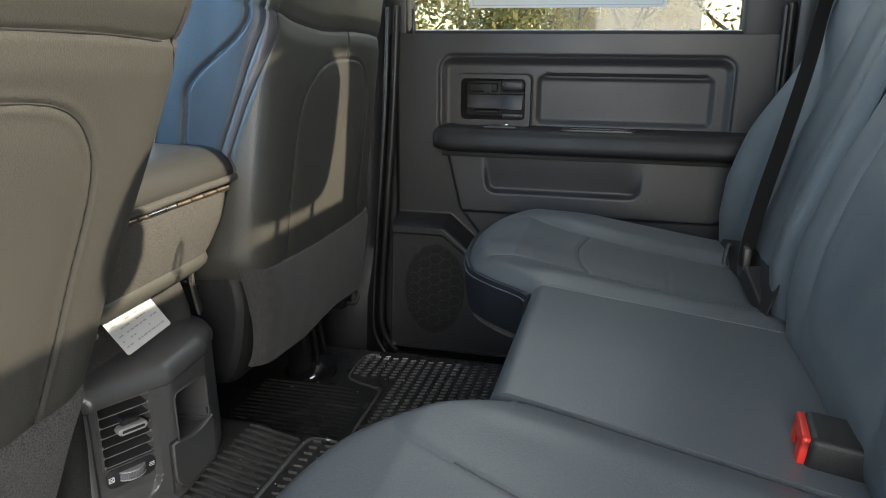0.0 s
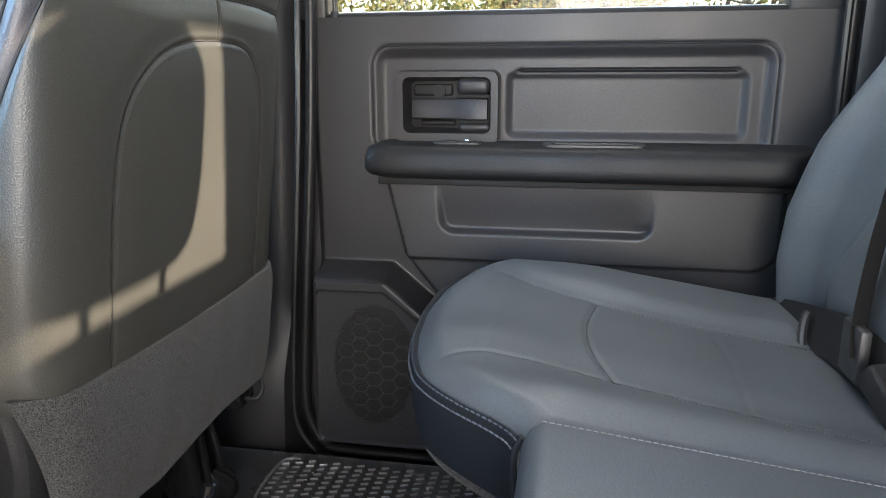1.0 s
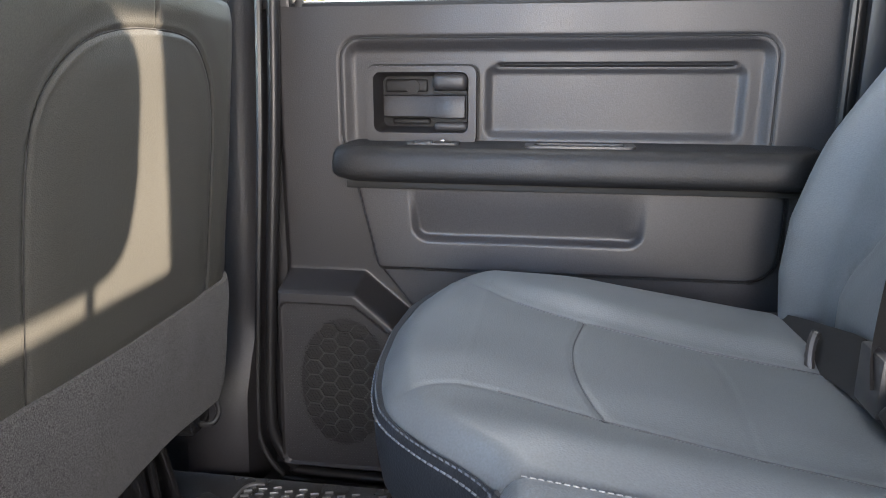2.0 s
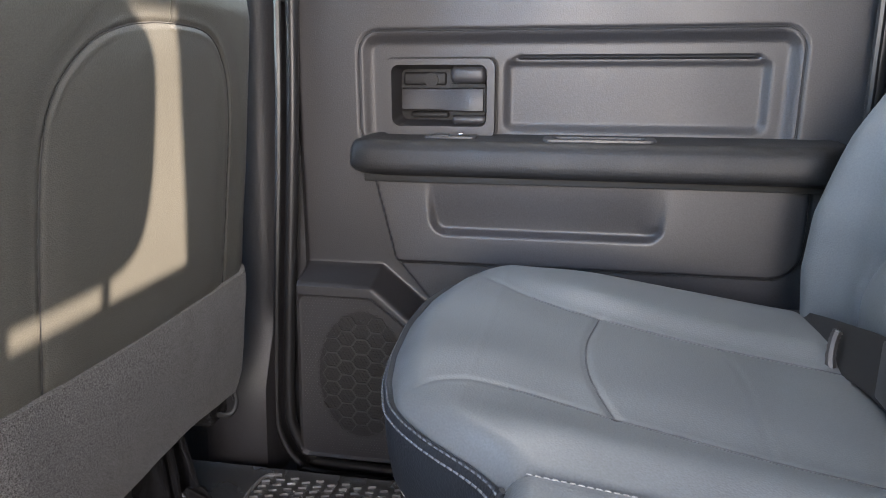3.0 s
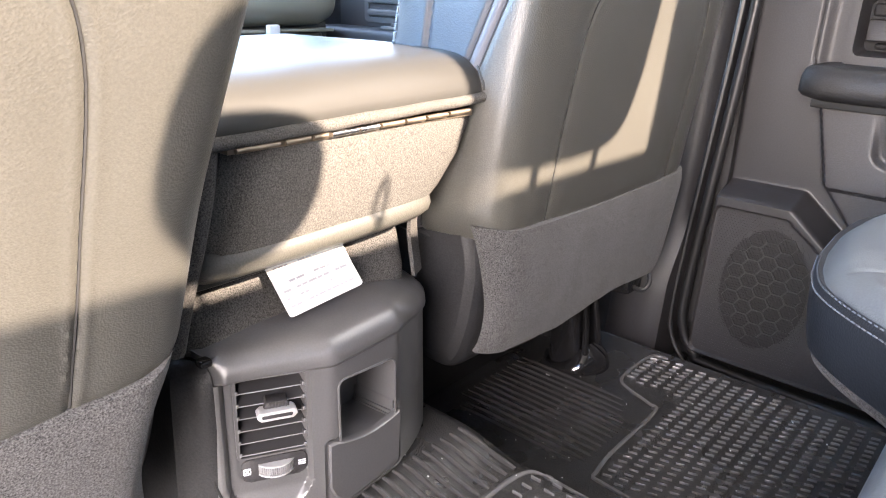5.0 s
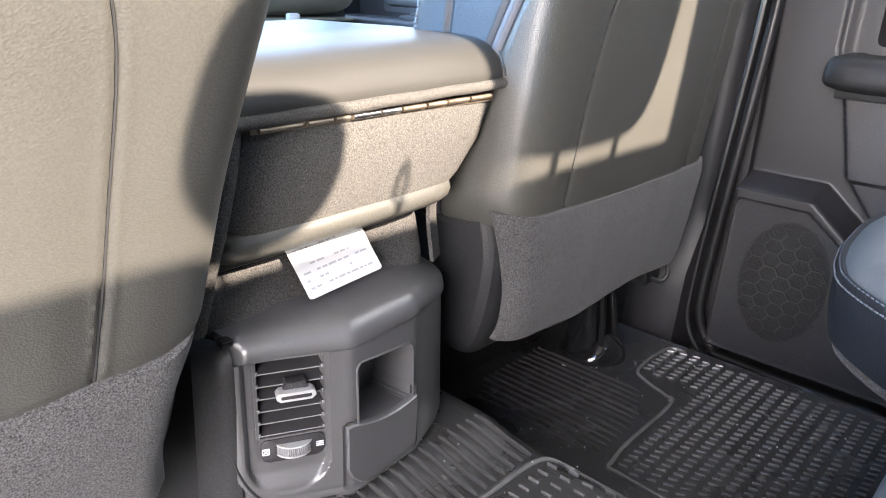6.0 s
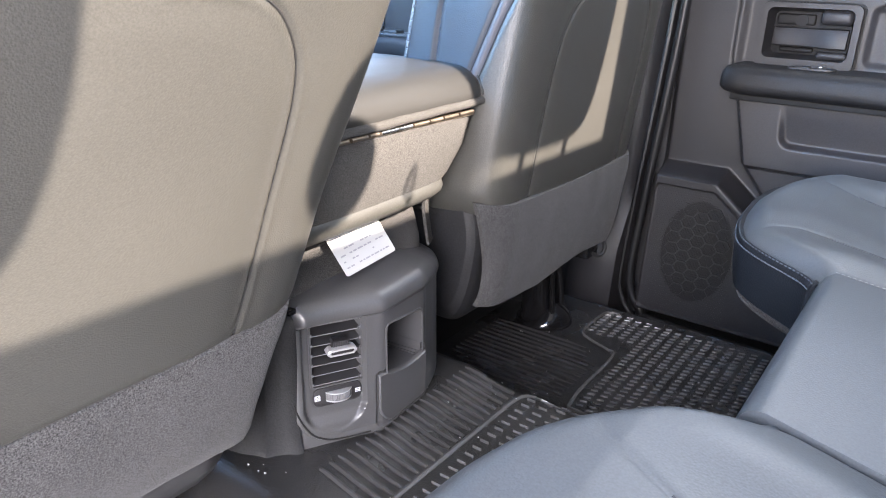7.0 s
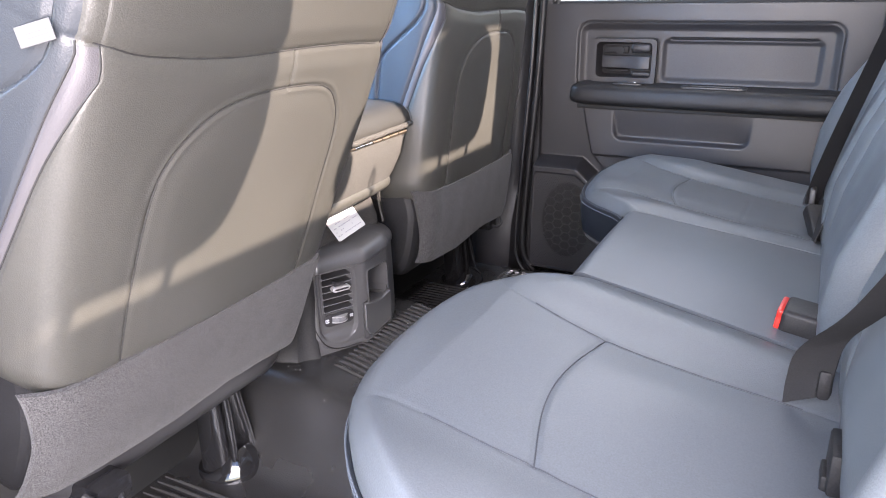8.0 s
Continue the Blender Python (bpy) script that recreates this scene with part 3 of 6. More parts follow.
# paper on the far window
sticker = tagged(part("window_sticker", boxes(((-0.152, 0.803, 0.697), (0.219, 0.8045, 0.96))), PAPER, smooth=False), "white printed paper sheet stuck on the window pane", "sticker")
part("print_border", put([lambda b: ring(b, rrect(-0.146, 0.213, 0.701, 0.955, 0.002, 1), rrect(-0.1445, 0.2115, 0.7025, 0.9535, 0.002, 1), lambda a, c: (a, 0.8024, c), (0, 0.0004, 0))]), INK, sticker, "thin grey printed line", smooth=False)


# ---- front seats ----
PANEL_SEAM = path2([(-0.136, -0.01), (-0.134, 0.10), (-0.128, 0.19), (-0.112, 0.235), (-0.075, 0.268), (-0.03, 0.283), (0.03, 0.287), (0.095, 0.281), (0.128, 0.258), (0.144, 0.215), (0.146, 0.12), (0.144, -0.01)])
TOP_SEAM = path2([(-0.24, 0.352), (-0.19, 0.345), (-0.15, 0.335), (-0.06, 0.326), (0.04, 0.327), (0.13, 0.325), (0.21, 0.318), (0.25, 0.316)])
JOINT = [(0.034, 0.287), (0.034, 0.327)]


def seat_section(h):
    """Half outline of the backrest at height h: (side, forward) pairs from the middle of the back to the middle of the front."""
    k = 1 - 0.05 * float(sstep(0.10, 0.55, h)) - 0.03 * float(sstep(0.03, -0.03, h))
    t = 1 - 0.25 * float(sstep(0.05, 0.56, h))
    pts = [(0, 0), (0.06, 0.0003), (0.12, 0.0012), (0.172, 0.003), (0.198, 0.007), (0.214, 0.016), (0.222, 0.03), (0.227, 0.05),
           (0.231, 0.075), (0.236, 0.10), (0.240, 0.125), (0.238, 0.145), (0.225, 0.158), (0.20, 0.155), (0.14, 0.135), (0.07, 0.125), (0, 0.123)]
    return [(s * k, d * (1 if d < 0.05 else t + (1 - t) * 0.05 / d)) for s, d in pts]


def seat_columns(h):
    """Half outline at height h, cut where the two side seams run, and evenly spaced in each stretch."""
    half = spline([(s, d, 0) for s, d in seat_section(h)], 8)
    arc = np.concatenate([[0], np.cumsum([(b - a).length for a, b in zip(half[:-1], half[1:])])])
    top = max(range(len(half)), key=lambda i: half[i].y)
    d2 = 0.012 + 0.092 * float(np.clip((0.36 - h) / 0.36, 0, 1.05)) ** 1.15
    d1 = max(0.0075, d2 - 0.012)
    d2 = max(d2, d1 + 0.008)
    depth = [p.y for p in half[:top + 1]]
    a1, a2 = np.interp([d1, d2], depth, arc[:top + 1])
    cuts = np.concatenate([np.linspace(0, a1, 110)[:-1], np.linspace(a1, a2, 9)[:-1], np.linspace(a2, arc[top], 70)[:-1], np.linspace(arc[top], arc[-1], 16)])
    return np.interp(cuts, arc, [p.x for p in half]), np.interp(cuts, arc, [p.y for p in half])


NA, NB = 109, 117


def front_seat(y, x, z, lean, label, tag_on):
    seat = thing("front_seat", (x - 0.15, y, 0.0), label, "car seat", "front seats")
    M = pose(x, y, z, 0, lean, 0)
    hs = list(np.linspace(-0.02, 0.40, 180)) + list(np.linspace(0.42, 0.545, 12))
    S, Dp = [], []
    for h in hs:
        s_, d_ = seat_columns(h)
        S.append(np.concatenate([-s_[::-1][:-1], s_[:-1]]))
        Dp.append(np.concatenate([d_[::-1][:-1], d_[:-1]]))
    S, Dp = np.array(S), np.array(Dp)
    n = S.shape[1]
    mid = n // 2
    col = np.abs(np.arange(n) - mid)
    Hh = np.repeat(np.array(hs)[:, None], n, 1)
    onback = sstep(0.03, 0.008, Dp)
    d1 = dist_to(PANEL_SEAM, S, Hh)
    d2 = dist_to(TOP_SEAM, S, Hh)
    d3 = dist_to(JOINT, S, Hh)
    groove = 0.0016 * np.exp(-(d1 / 0.0026) ** 2) + 0.0022 * np.exp(-(d2 / 0.0028) ** 2) * (Dp < 0.12) + 0.002 * np.exp(-(d3 / 0.002) ** 2)
    puff = 0.0015 * sstep(0, 0.03, d1) * onback + 0.003 * sstep(0, 0.025, d2) * onback
    # the outer leather laps a little over the panel seam
    outside = (np.abs(S) > np.interp(Hh, [0, 0.2, 0.285], [0.142, 0.135, 0.03])) | (Hh > 0.287)
    rim_ = 0.0008 * np.exp(-((d1 - 0.004) / 0.0025) ** 2) * outside
    edge = 0.03 * (1 - np.sqrt(np.clip(1 - np.clip((0.02 - Hh) / 0.04, 0, 1) ** 2, 0, 1)))
    topr = 0.07 * (1 - np.sqrt(np.clip(1 - np.clip((Hh - 0.455) / 0.09, 0, 1) ** 2, 0, 1)))
    shift = groove - puff - rim_ + edge * sstep(0.12, 0.0, Dp) + topr * sstep(0.14, 0.0, Dp)
    wob = np.array([[noise.noise((a * 9, b * 9, y * 7)) for a, b in zip(r1[::4], r2[::4])] for r1, r2 in zip(S, Hh)])
    wob = np.array([np.interp(np.arange(n), np.arange(n)[::4], r) for r in wob])
    shift = shift + 0.0022 * wob * onback
    kk = (1 - 0.25 * np.clip((Hh - 0.455) / 0.09, 0, 1) ** 2) * (1 - 0.10 * (1 - np.sqrt(1 - np.clip((0.030 - Hh) / 0.05, 0, 1) ** 2 * 0.99)))
    side = 0.0024 * (np.exp(-((col - NA) / 1.6) ** 2) + np.exp(-((col - NB) / 1.6) ** 2))[None, :] + 0.0035 * np.exp(-((Dp - 0.102 + 0.07 * sstep(0.23, 0.34, Hh)) / 0.0028) ** 2) * (col > NB + 3)
    Sx = np.sign(S) * (np.abs(S) - side * (np.abs(S) > 0.12)) * kk
    if y < 0:
        Sx = Sx + 0.021 * sstep(0.10, 0.36, Hh) * sstep(0.145, 0.215, S)
    P = np.stack([-(Dp + shift), Sx, Hh], -1)

    def sheet(cols, cap=False, r0=0, r1=len(hs)):
        bm = bmesh.new()
        Q = P[r0:r1][:, cols, :]
        grid(bm, Q.reshape(-1, 3).tolist(), r1 - r0, len(cols))
        if cap:
            bm.faces.new([bm.verts.new(p) for p in P[-1].tolist()])
        bmesh.ops.transform(bm, matrix=M, verts=bm.verts)
        return bm

    back = part("back_shell", sheet(list(range(mid - NA, mid + NA + 1)), True), VINYL, seat, "dark olive-grey vinyl back")
    Dq = Dp + shift

    def on_back(s, h, out):
        i = int(np.argmin(np.abs(np.array(hs) - h)))
        c = slice(mid - NA - 20, mid + NA + 21)
        return M @ Vector((-(float(np.interp(s, Sx[i, c], Dq[i, c])) - out), s, h))

    for name, pth, h0 in (("panel_seam", PANEL_SEAM, -0.012), ("top_seam", TOP_SEAM, 0.0)):
        bm = bmesh.new()
        q = [(a, b) for a, b in pth if b > h0 and abs(a) < 0.20]
        tube(bm, [on_back(a, b, 0.0001) for a, b in q], 0.0008, 6)
        part(name, bm, SEAM, back, "dark sewn seam")
    for s in (-1, 1):
        for c in (NA, NB):
            bm = bmesh.new()
            tube(bm, [M @ Vector((P[i, mid + s * c, 0], P[i, mid + s * c, 1] + s * 0.0002, P[i, mid + s * c, 2])) for i in range(4, 160, 4)], 0.0010, 6)
            part("side_seam", bm, SEAM, back, "dark sewn seam")
    for s in (-1, 1):
        part("seam_strip", sheet([mid + s * c for c in range(NA, NB + 1)], False, 0, 156), STRIP, seat, "narrow grey strip between two seams")
        part("back_corner", sheet([mid + s * c for c in range(NA, NB + 1)], False, 155, len(hs)), VINYL, seat)
    part("bolster_cover", sheet([(mid + c) % n for c in range(NB, n - NB + 1)]), BOLSTER, seat, "light blue-grey vinyl bolster")
    # stitches along the front bolster edge
    bm = bmesh.new()
    for s in (-1, 1):
        pts = []
        for h in np.linspace(0.0, 0.42, 40):
            half = seat_section(h)
            sd, dd = half[11]
            pts.append(M @ Vector((-dd, s * (sd + 0.001), h)))
        stitches(bm, pts, 0.008, (0.0034, 0.0012, 0.0012), Vector((0, s, 0)))
    tagged(part("bolster_stitching", bm, THREAD, back, smooth=False), kind="stuff")
    bm = bmesh.new()
    c0 = range(mid - NA - 46, mid + NA + 47, 3)
    tube(bm, [M @ Vector((P[1, c, 0] + 0.002, P[1, c, 1], P[1, c, 2] - 0.003)) for c in c0], 0.0042, 8)
    part("edge_piping", bm, SEAL, seat, "dark piping along the lower edge")
    # felt skirt under the back
    bm = bmesh.new()
    cols = np.linspace(-1, 1, 41)
    hv = np.linspace(0, 1, 15)
    rows = []
    for a in cols:
        top = 0.013 + 0.003 * float(sstep(0.86, 1.0, abs(a))) - 0.004 * math.cos(a * 1.5)
        bot = -0.135 + 0.055 * float(sstep(0.86, 1.0, a if y > 0 else 0.0)) + 0.004 * math.sin(a * 5)
        for b in hv:
            h = top + (bot - top) * b
            s = a * (0.209 + (0.026 if y < 0 and a < -0.8 else 0.0) * (abs(a) - 0.8) / 0.2 - 0.012 * math.sin(math.pi * b) * abs(a) ** 6 - 0.004 * b)
            d = -0.006 - 0.007 * math.sin(math.pi * b) ** 0.6 + 0.016 * (max(0, abs(a) - 0.86) / 0.14) ** 2
            if y > 0 and a < -0.84:
                wrap = (-a - 0.84) / 0.16 * float(sstep(1.0, 0.0, b))
                s, d = s - 0.016 * wrap, d + 0.012 * wrap
            rows.append((-d + 0.0015 * noise.noise((a * 6, b * 4, y)), s, h))
    vs = grid(bm, rows, len(cols), len(hv))
    r = bmesh.ops.extrude_face_region(bm, geom=list(bm.faces))
    bmesh.ops.translate(bm, vec=(-0.006, 0, 0), verts=[v for v in r["geom"] if isinstance(v, bmesh.types.BMVert)])
    bmesh.ops.transform(bm, matrix=M, verts=bm.verts)
    part("felt_skirt", bm, FELT, seat, "dark grey felt flap")
    # seat base, side covers, feet
    bm = bmesh.new()
    box(bm, (x - 0.52, y - 0.195, 0.15), (x - 0.05, y + 0.195, 0.345), 0.05, 4)
    part("cushion", bm, PLASTIC_D, seat)
    # black block added to stop footwell light spilling through under the seat
    part("light_block", boxes(((x - 0.28, y - 0.27, -0.02), (x - 0.20, y + 0.30, 0.17), 0.01)), BLACK, seat, "added black block that keeps light out under the cushion")
    for s in (-1, 1):
        def cover(pts, layers):
            """A pillow-edged plate: an outline repeated outwards, drawn in towards its middle."""
            bm = bmesh.new()
            o = [(p.x, p.y) for p in spline([(a, b, 0) for a, b in pts], 5, True)]
            ca, cb = sum(p[0] for p in o) / len(o), sum(p[1] for p in o) / len(o)
            rows = [(-(ca + (a - ca) * k), s * w, cb + (b - cb) * k) for w, k in layers for a, b in o]
            vs = grid(bm, rows, len(layers), len(o), wrap_v=True)
            bm.faces.new(vs[-len(o):])
            bmesh.ops.transform(bm, matrix=M, verts=bm.verts)
            return bm
        part("side_cover", cover(((0.030, 0.006), (0.018, -0.03), (0.016, -0.07), (0.020, -0.12), (0.032, -0.158), (0.06, -0.172), (0.14, -0.165), (0.24, -0.13), (0.27, -0.05), (0.20, 0.02), (0.10, 0.022), (0.04, 0.018)), ((0.12, 1.0), (0.190, 1.0), (0.199, 0.99), (0.206, 0.965), (0.211, 0.925), (0.2125, 0.84), (0.2145, 0.81), (0.2150, 0.78))), ARM, seat, "dark moulded side cover")
    out_s = 1 if y > 0 else -1
    yr = y + out_s * 0.15
    bm = bmesh.new()
    box(bm, (x - 0.46, yr - 0.022, z - 0.165), (x - 0.02, yr + 0.022, z - 0.135), 0.006, 2)
    part("slide_rail", bm, STEEL, seat, "black steel slide rail")
    bm = bmesh.new()
    tube(bm, spline([(x - 0.03, yr - out_s * 0.01, z - 0.15), (x - 0.012, yr + out_s * 0.004, z - 0.160), (x - 0.010, yr + out_s * 0.022, z - 0.150), (x - 0.026, yr + out_s * 0.034, z - 0.13)], 6), 0.0036, 8)
    part("release_wire", bm, SEAL, seat, "bent black wire loop")
    if tag_on:
        T = M @ Matrix.Translation((-0.033, -0.2235, 0.345)) @ Matrix.Rotation(radians(-14), 4, "X") @ Matrix.Rotation(radians(-72), 4, "Z") @ Matrix.Rotation(radians(40), 4, "X")
        bm = bmesh.new()
        box(bm, (-0.001, -0.014, -0.0075), (0.0, 0.014, 0.0075), 0.0004, 1, T)
        cloth = part("fabric_tag", bm, CLOTH, seat, "small white sewn-in fabric tag")
        bm = bmesh.new()
        for k in range(3):
            box(bm, (-0.0016, -0.010, -0.0045 + k * 0.003), (0.0006, 0.010, -0.0032 + k * 0.003), 0, 1, T)
        tagged(part("print", bm, INK, cloth, smooth=False), "faint grey printed bars", kind="stuff")
    return seat


front_seat(0.385, -0.297, 0.320, 6.8, "dark olive-grey vinyl front seat with felt skirt, upright", False)
near_seat = front_seat(-0.385, -0.277, 0.327, 22.3, "dark olive-grey vinyl front seat with felt skirt, reclined", True)


def seat_foot(y):
    """A shiny black steel bracket bolted to the floor."""
    foot = thing("seat_bracket", (-0.40, y, 0.005), "glossy black steel seat bracket bolted to the floor", "bracket", "seat brackets")
    bm = bmesh.new()
    tube(bm, [(-0.405, y, 0.004), (-0.405, y, 0.012), (-0.405, y, 0.018), (-0.407, y, 0.020)], [0.052, 0.051, 0.046, 0.036], 32)
    part("base_plate", bm, STEEL, foot)
    # tapered pressed-steel riser with a hollow face
    bm = bmesh.new()
    rows = []
    for t in np.linspace(0, 1, 14):
        w = 0.040 - 0.012 * t ** 0.7
        z = 0.014 + 0.16 * t
        x = -0.412 - 0.016 * t
        dep = 0.030 - 0.006 * t
        for a in np.linspace(0, 2 * math.pi, 28, endpoint=False):
            ca, sa = math.cos(a), math.sin(a)
            sx = math.copysign(abs(ca) ** 0.6, ca) * dep
            sy = math.copysign(abs(sa) ** 0.6, sa) * w
            dent = 0.016 * max(0.0, ca) ** 2 * (1 - min(1.0, abs(sy) / (w * 0.62)) ** 2) * min(1.0, t * 4) if ca > 0 else 0.0
            rows.append((x + sx - dent, y + sy, z))
    vs = grid(bm, rows, 14, 28, wrap_v=True)
    bm.faces.new(vs[:28]), bm.faces.new(vs[-28:])
    riser = part("riser", bm, STEEL, foot)
    for s in (-0.012, 0.012):
        bm = bmesh.new()
        tube(bm, spline([(-0.380, y + s * 1.7, 0.026), (-0.385, y + s * 1.4, 0.07), (-0.391, y + s * 1.1, 0.11), (-0.399, y + s, 0.165)], 5), 0.0055, 10)
        part("rib", bm, STEEL, riser)
    bm = bmesh.new()
    tube(bm, [(-0.385, y, 0.016), (-0.385, y, 0.027), (-0.385, y, 0.029)], [0.013, 0.013, 0.010], 6)
    tube(bm, [(-0.385, y, 0.0165), (-0.385, y, 0.021)], 0.020, 20)
    part("bolt", bm, STEEL, foot)
    return foot


seat_foot(0.548)
seat_foot(-0.270).location.x += 0.006


# ---- centre console and fold-down armrest ----
rest = thing("centre_armrest", (-0.45, 0.01, 0.11), "folded centre seat armrest in vinyl with a felt back", "armrest")
# lid: padded top with rounded edges
bm = bmesh.new()
ys = np.linspace(-0.165, 0.172, 44)
prof = [(-0.66, 0.455), (-0.66, 0.484), (-0.645, 0.493), (-0.60, 0.497), (-0.52, 0.4985), (-0.45, 0.5000), (-0.40, 0.5000), (-0.362, 0.4992), (-0.345, 0.4968), (-0.334, 0.4925), (-0.3262, 0.4865), (-0.3210, 0.479), (-0.3175, 0.471), (-0.3165, 0.465), (-0.319, 0.460), (-0.33, 0.458), (-0.5, 0.455)]
rows = []
for y in ys:
    e = max(0.0, (abs(y - 0.0035) - 0.150) / 0.0186)
    k = math.sqrt(max(0.0, 1 - e * e))
    for px, pz in prof:
        rows.append((px - 0.012 * (1 - k) * (px > -0.4), float(y), 0.475 + (pz - 0.475) * (0.5 + 0.5 * k) + 0.004 * (y / 0.17)))
vs = grid(bm, rows, len(ys), len(prof), wrap_v=True)
bm.faces.new(vs[:len(prof)]), bm.faces.new(vs[-len(prof):])
lid = part("padded_lid", bm, LID, rest, "smooth light grey vinyl lid")
bm = bmesh.new()
tube(bm, [(-0.3175, y, 0.4590 + 0.004 * (y / 0.17) + 0.0003 * math.sin(y * 90)) for y in np.linspace(-0.16, 0.171, 40)], 0.0050, 10)
part("lid_piping", bm, FELT_BOX, lid, "grey fabric piping")
bm = bmesh.new()
tube(bm, [(px + 0.0008, 0.1615, pz + 0.0045) for px, pz in prof[7:14]], 0.0016, 6)
part("end_seam", bm, LID, lid, "raised seam across the lid's end")
# hinge
hinge = part("hinge", boxes(((-0.330, -0.105, 0.4475), (-0.3185, 0.15, 0.4535), 0.001)), HINGE, rest, "dull metal piano hinge")
for i, (a, b) in enumerate(((-0.10, -0.065), (-0.060, -0.038), (-0.035, -0.022), (-0.018, 0.008), (0.010, 0.030), (0.033, 0.058), (0.061, 0.083), (0.086, 0.112), (0.115, 0.142))):
    bm = bmesh.new()
    tube(bm, [(-0.316, a, 0.4515 + 0.012 * a), (-0.316, b, 0.4515 + 0.012 * b)], 0.0021, 10)
    part("knuckle", bm, CHROME if i in (3, 4) else HINGE, hinge)
# body of the rest: felt back panel, vinyl band, felt base
def panel_loft(levels, y_of, n=24, bulge=0.006):
    bm = bmesh.new()
    rows = []
    for x, z, y0, y1 in levels:
        for j in range(n):
            t = j / (n - 1)
            e = abs(2 * t - 1)
            rows.append((x + bulge * (1 - e ** 4) - 0.012 * max(0, e - 0.9) / 0.1, y0 + (y1 - y0) * t, z + 0.004 * ((y0 + (y1 - y0) * t) / 0.17)))
        for j in range(n - 1, -1, -1):
            t = j / (n - 1)
            rows.append((-0.60, y0 + (y1 - y0) * t, z))
    vs = grid(bm, rows, len(levels), 2 * n, wrap_v=True)
    bm.faces.new(vs[:2 * n]), bm.faces.new(vs[-2 * n:])
    return bm


part("felt_back", panel_loft([(-0.326, 0.450, -0.098, 0.164), (-0.324, 0.440, -0.100, 0.163), (-0.329, 0.410, -0.106, 0.153), (-0.337, 0.380, -0.112, 0.136), (-0.340, 0.372, -0.113, 0.129)], None), FELT_BOX, rest, "light grey-brown felt panel")
part("vinyl_band", panel_loft([(-0.345, 0.376, -0.116, 0.128), (-0.3395, 0.372, -0.118, 0.128), (-0.3365, 0.366, -0.120, 0.127), (-0.3375, 0.359, -0.120, 0.125), (-0.345, 0.352, -0.119, 0.121), (-0.358, 0.347, -0.118, 0.118), (-0.372, 0.345, -0.118, 0.116)], None), VINYL, rest, "grey vinyl band under the felt")
part("band_lip", panel_loft([(-0.371, 0.3450, -0.123, 0.110), (-0.3675, 0.3435, -0.124, 0.110), (-0.3685, 0.3385, -0.124, 0.109), (-0.373, 0.3360, -0.123, 0.108)], None, bulge=0.003), VINYL, rest, "thin vinyl lip under the band")
part("felt_base", panel_loft([(-0.380, 0.340, -0.127, 0.120), (-0.374, 0.330, -0.127, 0.120), (-0.360, 0.303, -0.124, 0.114), (-0.352, 0.255, -0.120, 0.108)], None, bulge=0.004), FELT_DARK, rest, "dark felt base")
bm = bmesh.new()
tube(bm, spline([(-0.327, -0.117, 0.452), (-0.330, -0.121, 0.42), (-0.339, -0.126, 0.38), (-0.350, -0.130, 0.345), (-0.366, -0.133, 0.295)], 6), 0.0095, 10)
part("felt_edge", bm, FELT_DARK, rest, "frayed dark felt edging")
bm = bmesh.new()
strip(bm, spline([(-0.366, 0.122, 0.352), (-0.370, 0.125, 0.330), (-0.360, 0.122, 0.290)], 6), Vector((-0.005, 0.010, 0)), Vector((0.003, 0.002, 0)))
part("felt_edge", bm, FELT_DARK, rest, "frayed dark felt edging")

# rear console of black plastic
console = thing("rear_console", (-0.38, 0.0, 0.11), "black plastic rear console with air vent and cubby, on the tunnel", "console")


PLAN = [(-0.445, -0.124), (-0.375, -0.1225), (-0.352, -0.1215), (-0.344, -0.120), (-0.339, -0.1155), (-0.3195, -0.077), (-0.3025, -0.0435), (-0.2985, -0.037),
        (-0.2985, -0.030), (-0.3015, 0.005), (-0.3050, 0.042), (-0.3062, 0.0455), (-0.3085, 0.049), (-0.316, 0.070), (-0.325, 0.090), (-0.338, 0.111), (-0.356, 0.129),
        (-0.385, 0.139), (-0.445, 0.142)]
_l = np.concatenate([[0], np.cumsum([math.dist(p, q) for p, q in zip(PLAN[:-1], PLAN[1:])])])
ARC = np.linspace(0, _l[-1], 250)
PX, PY = np.interp(ARC, _l, [p[0] for p in PLAN]), np.interp(ARC, _l, [p[1] for p in PLAN])
PX, PY = (np.concatenate([v[:2], np.convolve(v, [0.2, 0.2, 0.2, 0.2, 0.2], "valid"), v[-2:]]) for v in (PX, PY))
_tx, _ty = np.gradient(PX), np.gradient(PY)
_n = np.hypot(_tx, _ty)
NX, NY = _ty / _n, -_tx / _n


def face_x(y):
    """Plan of the console's rear face: a vent field and a cubby field that meet in a crease."""
    return float(np.interp(y, PY, PX))


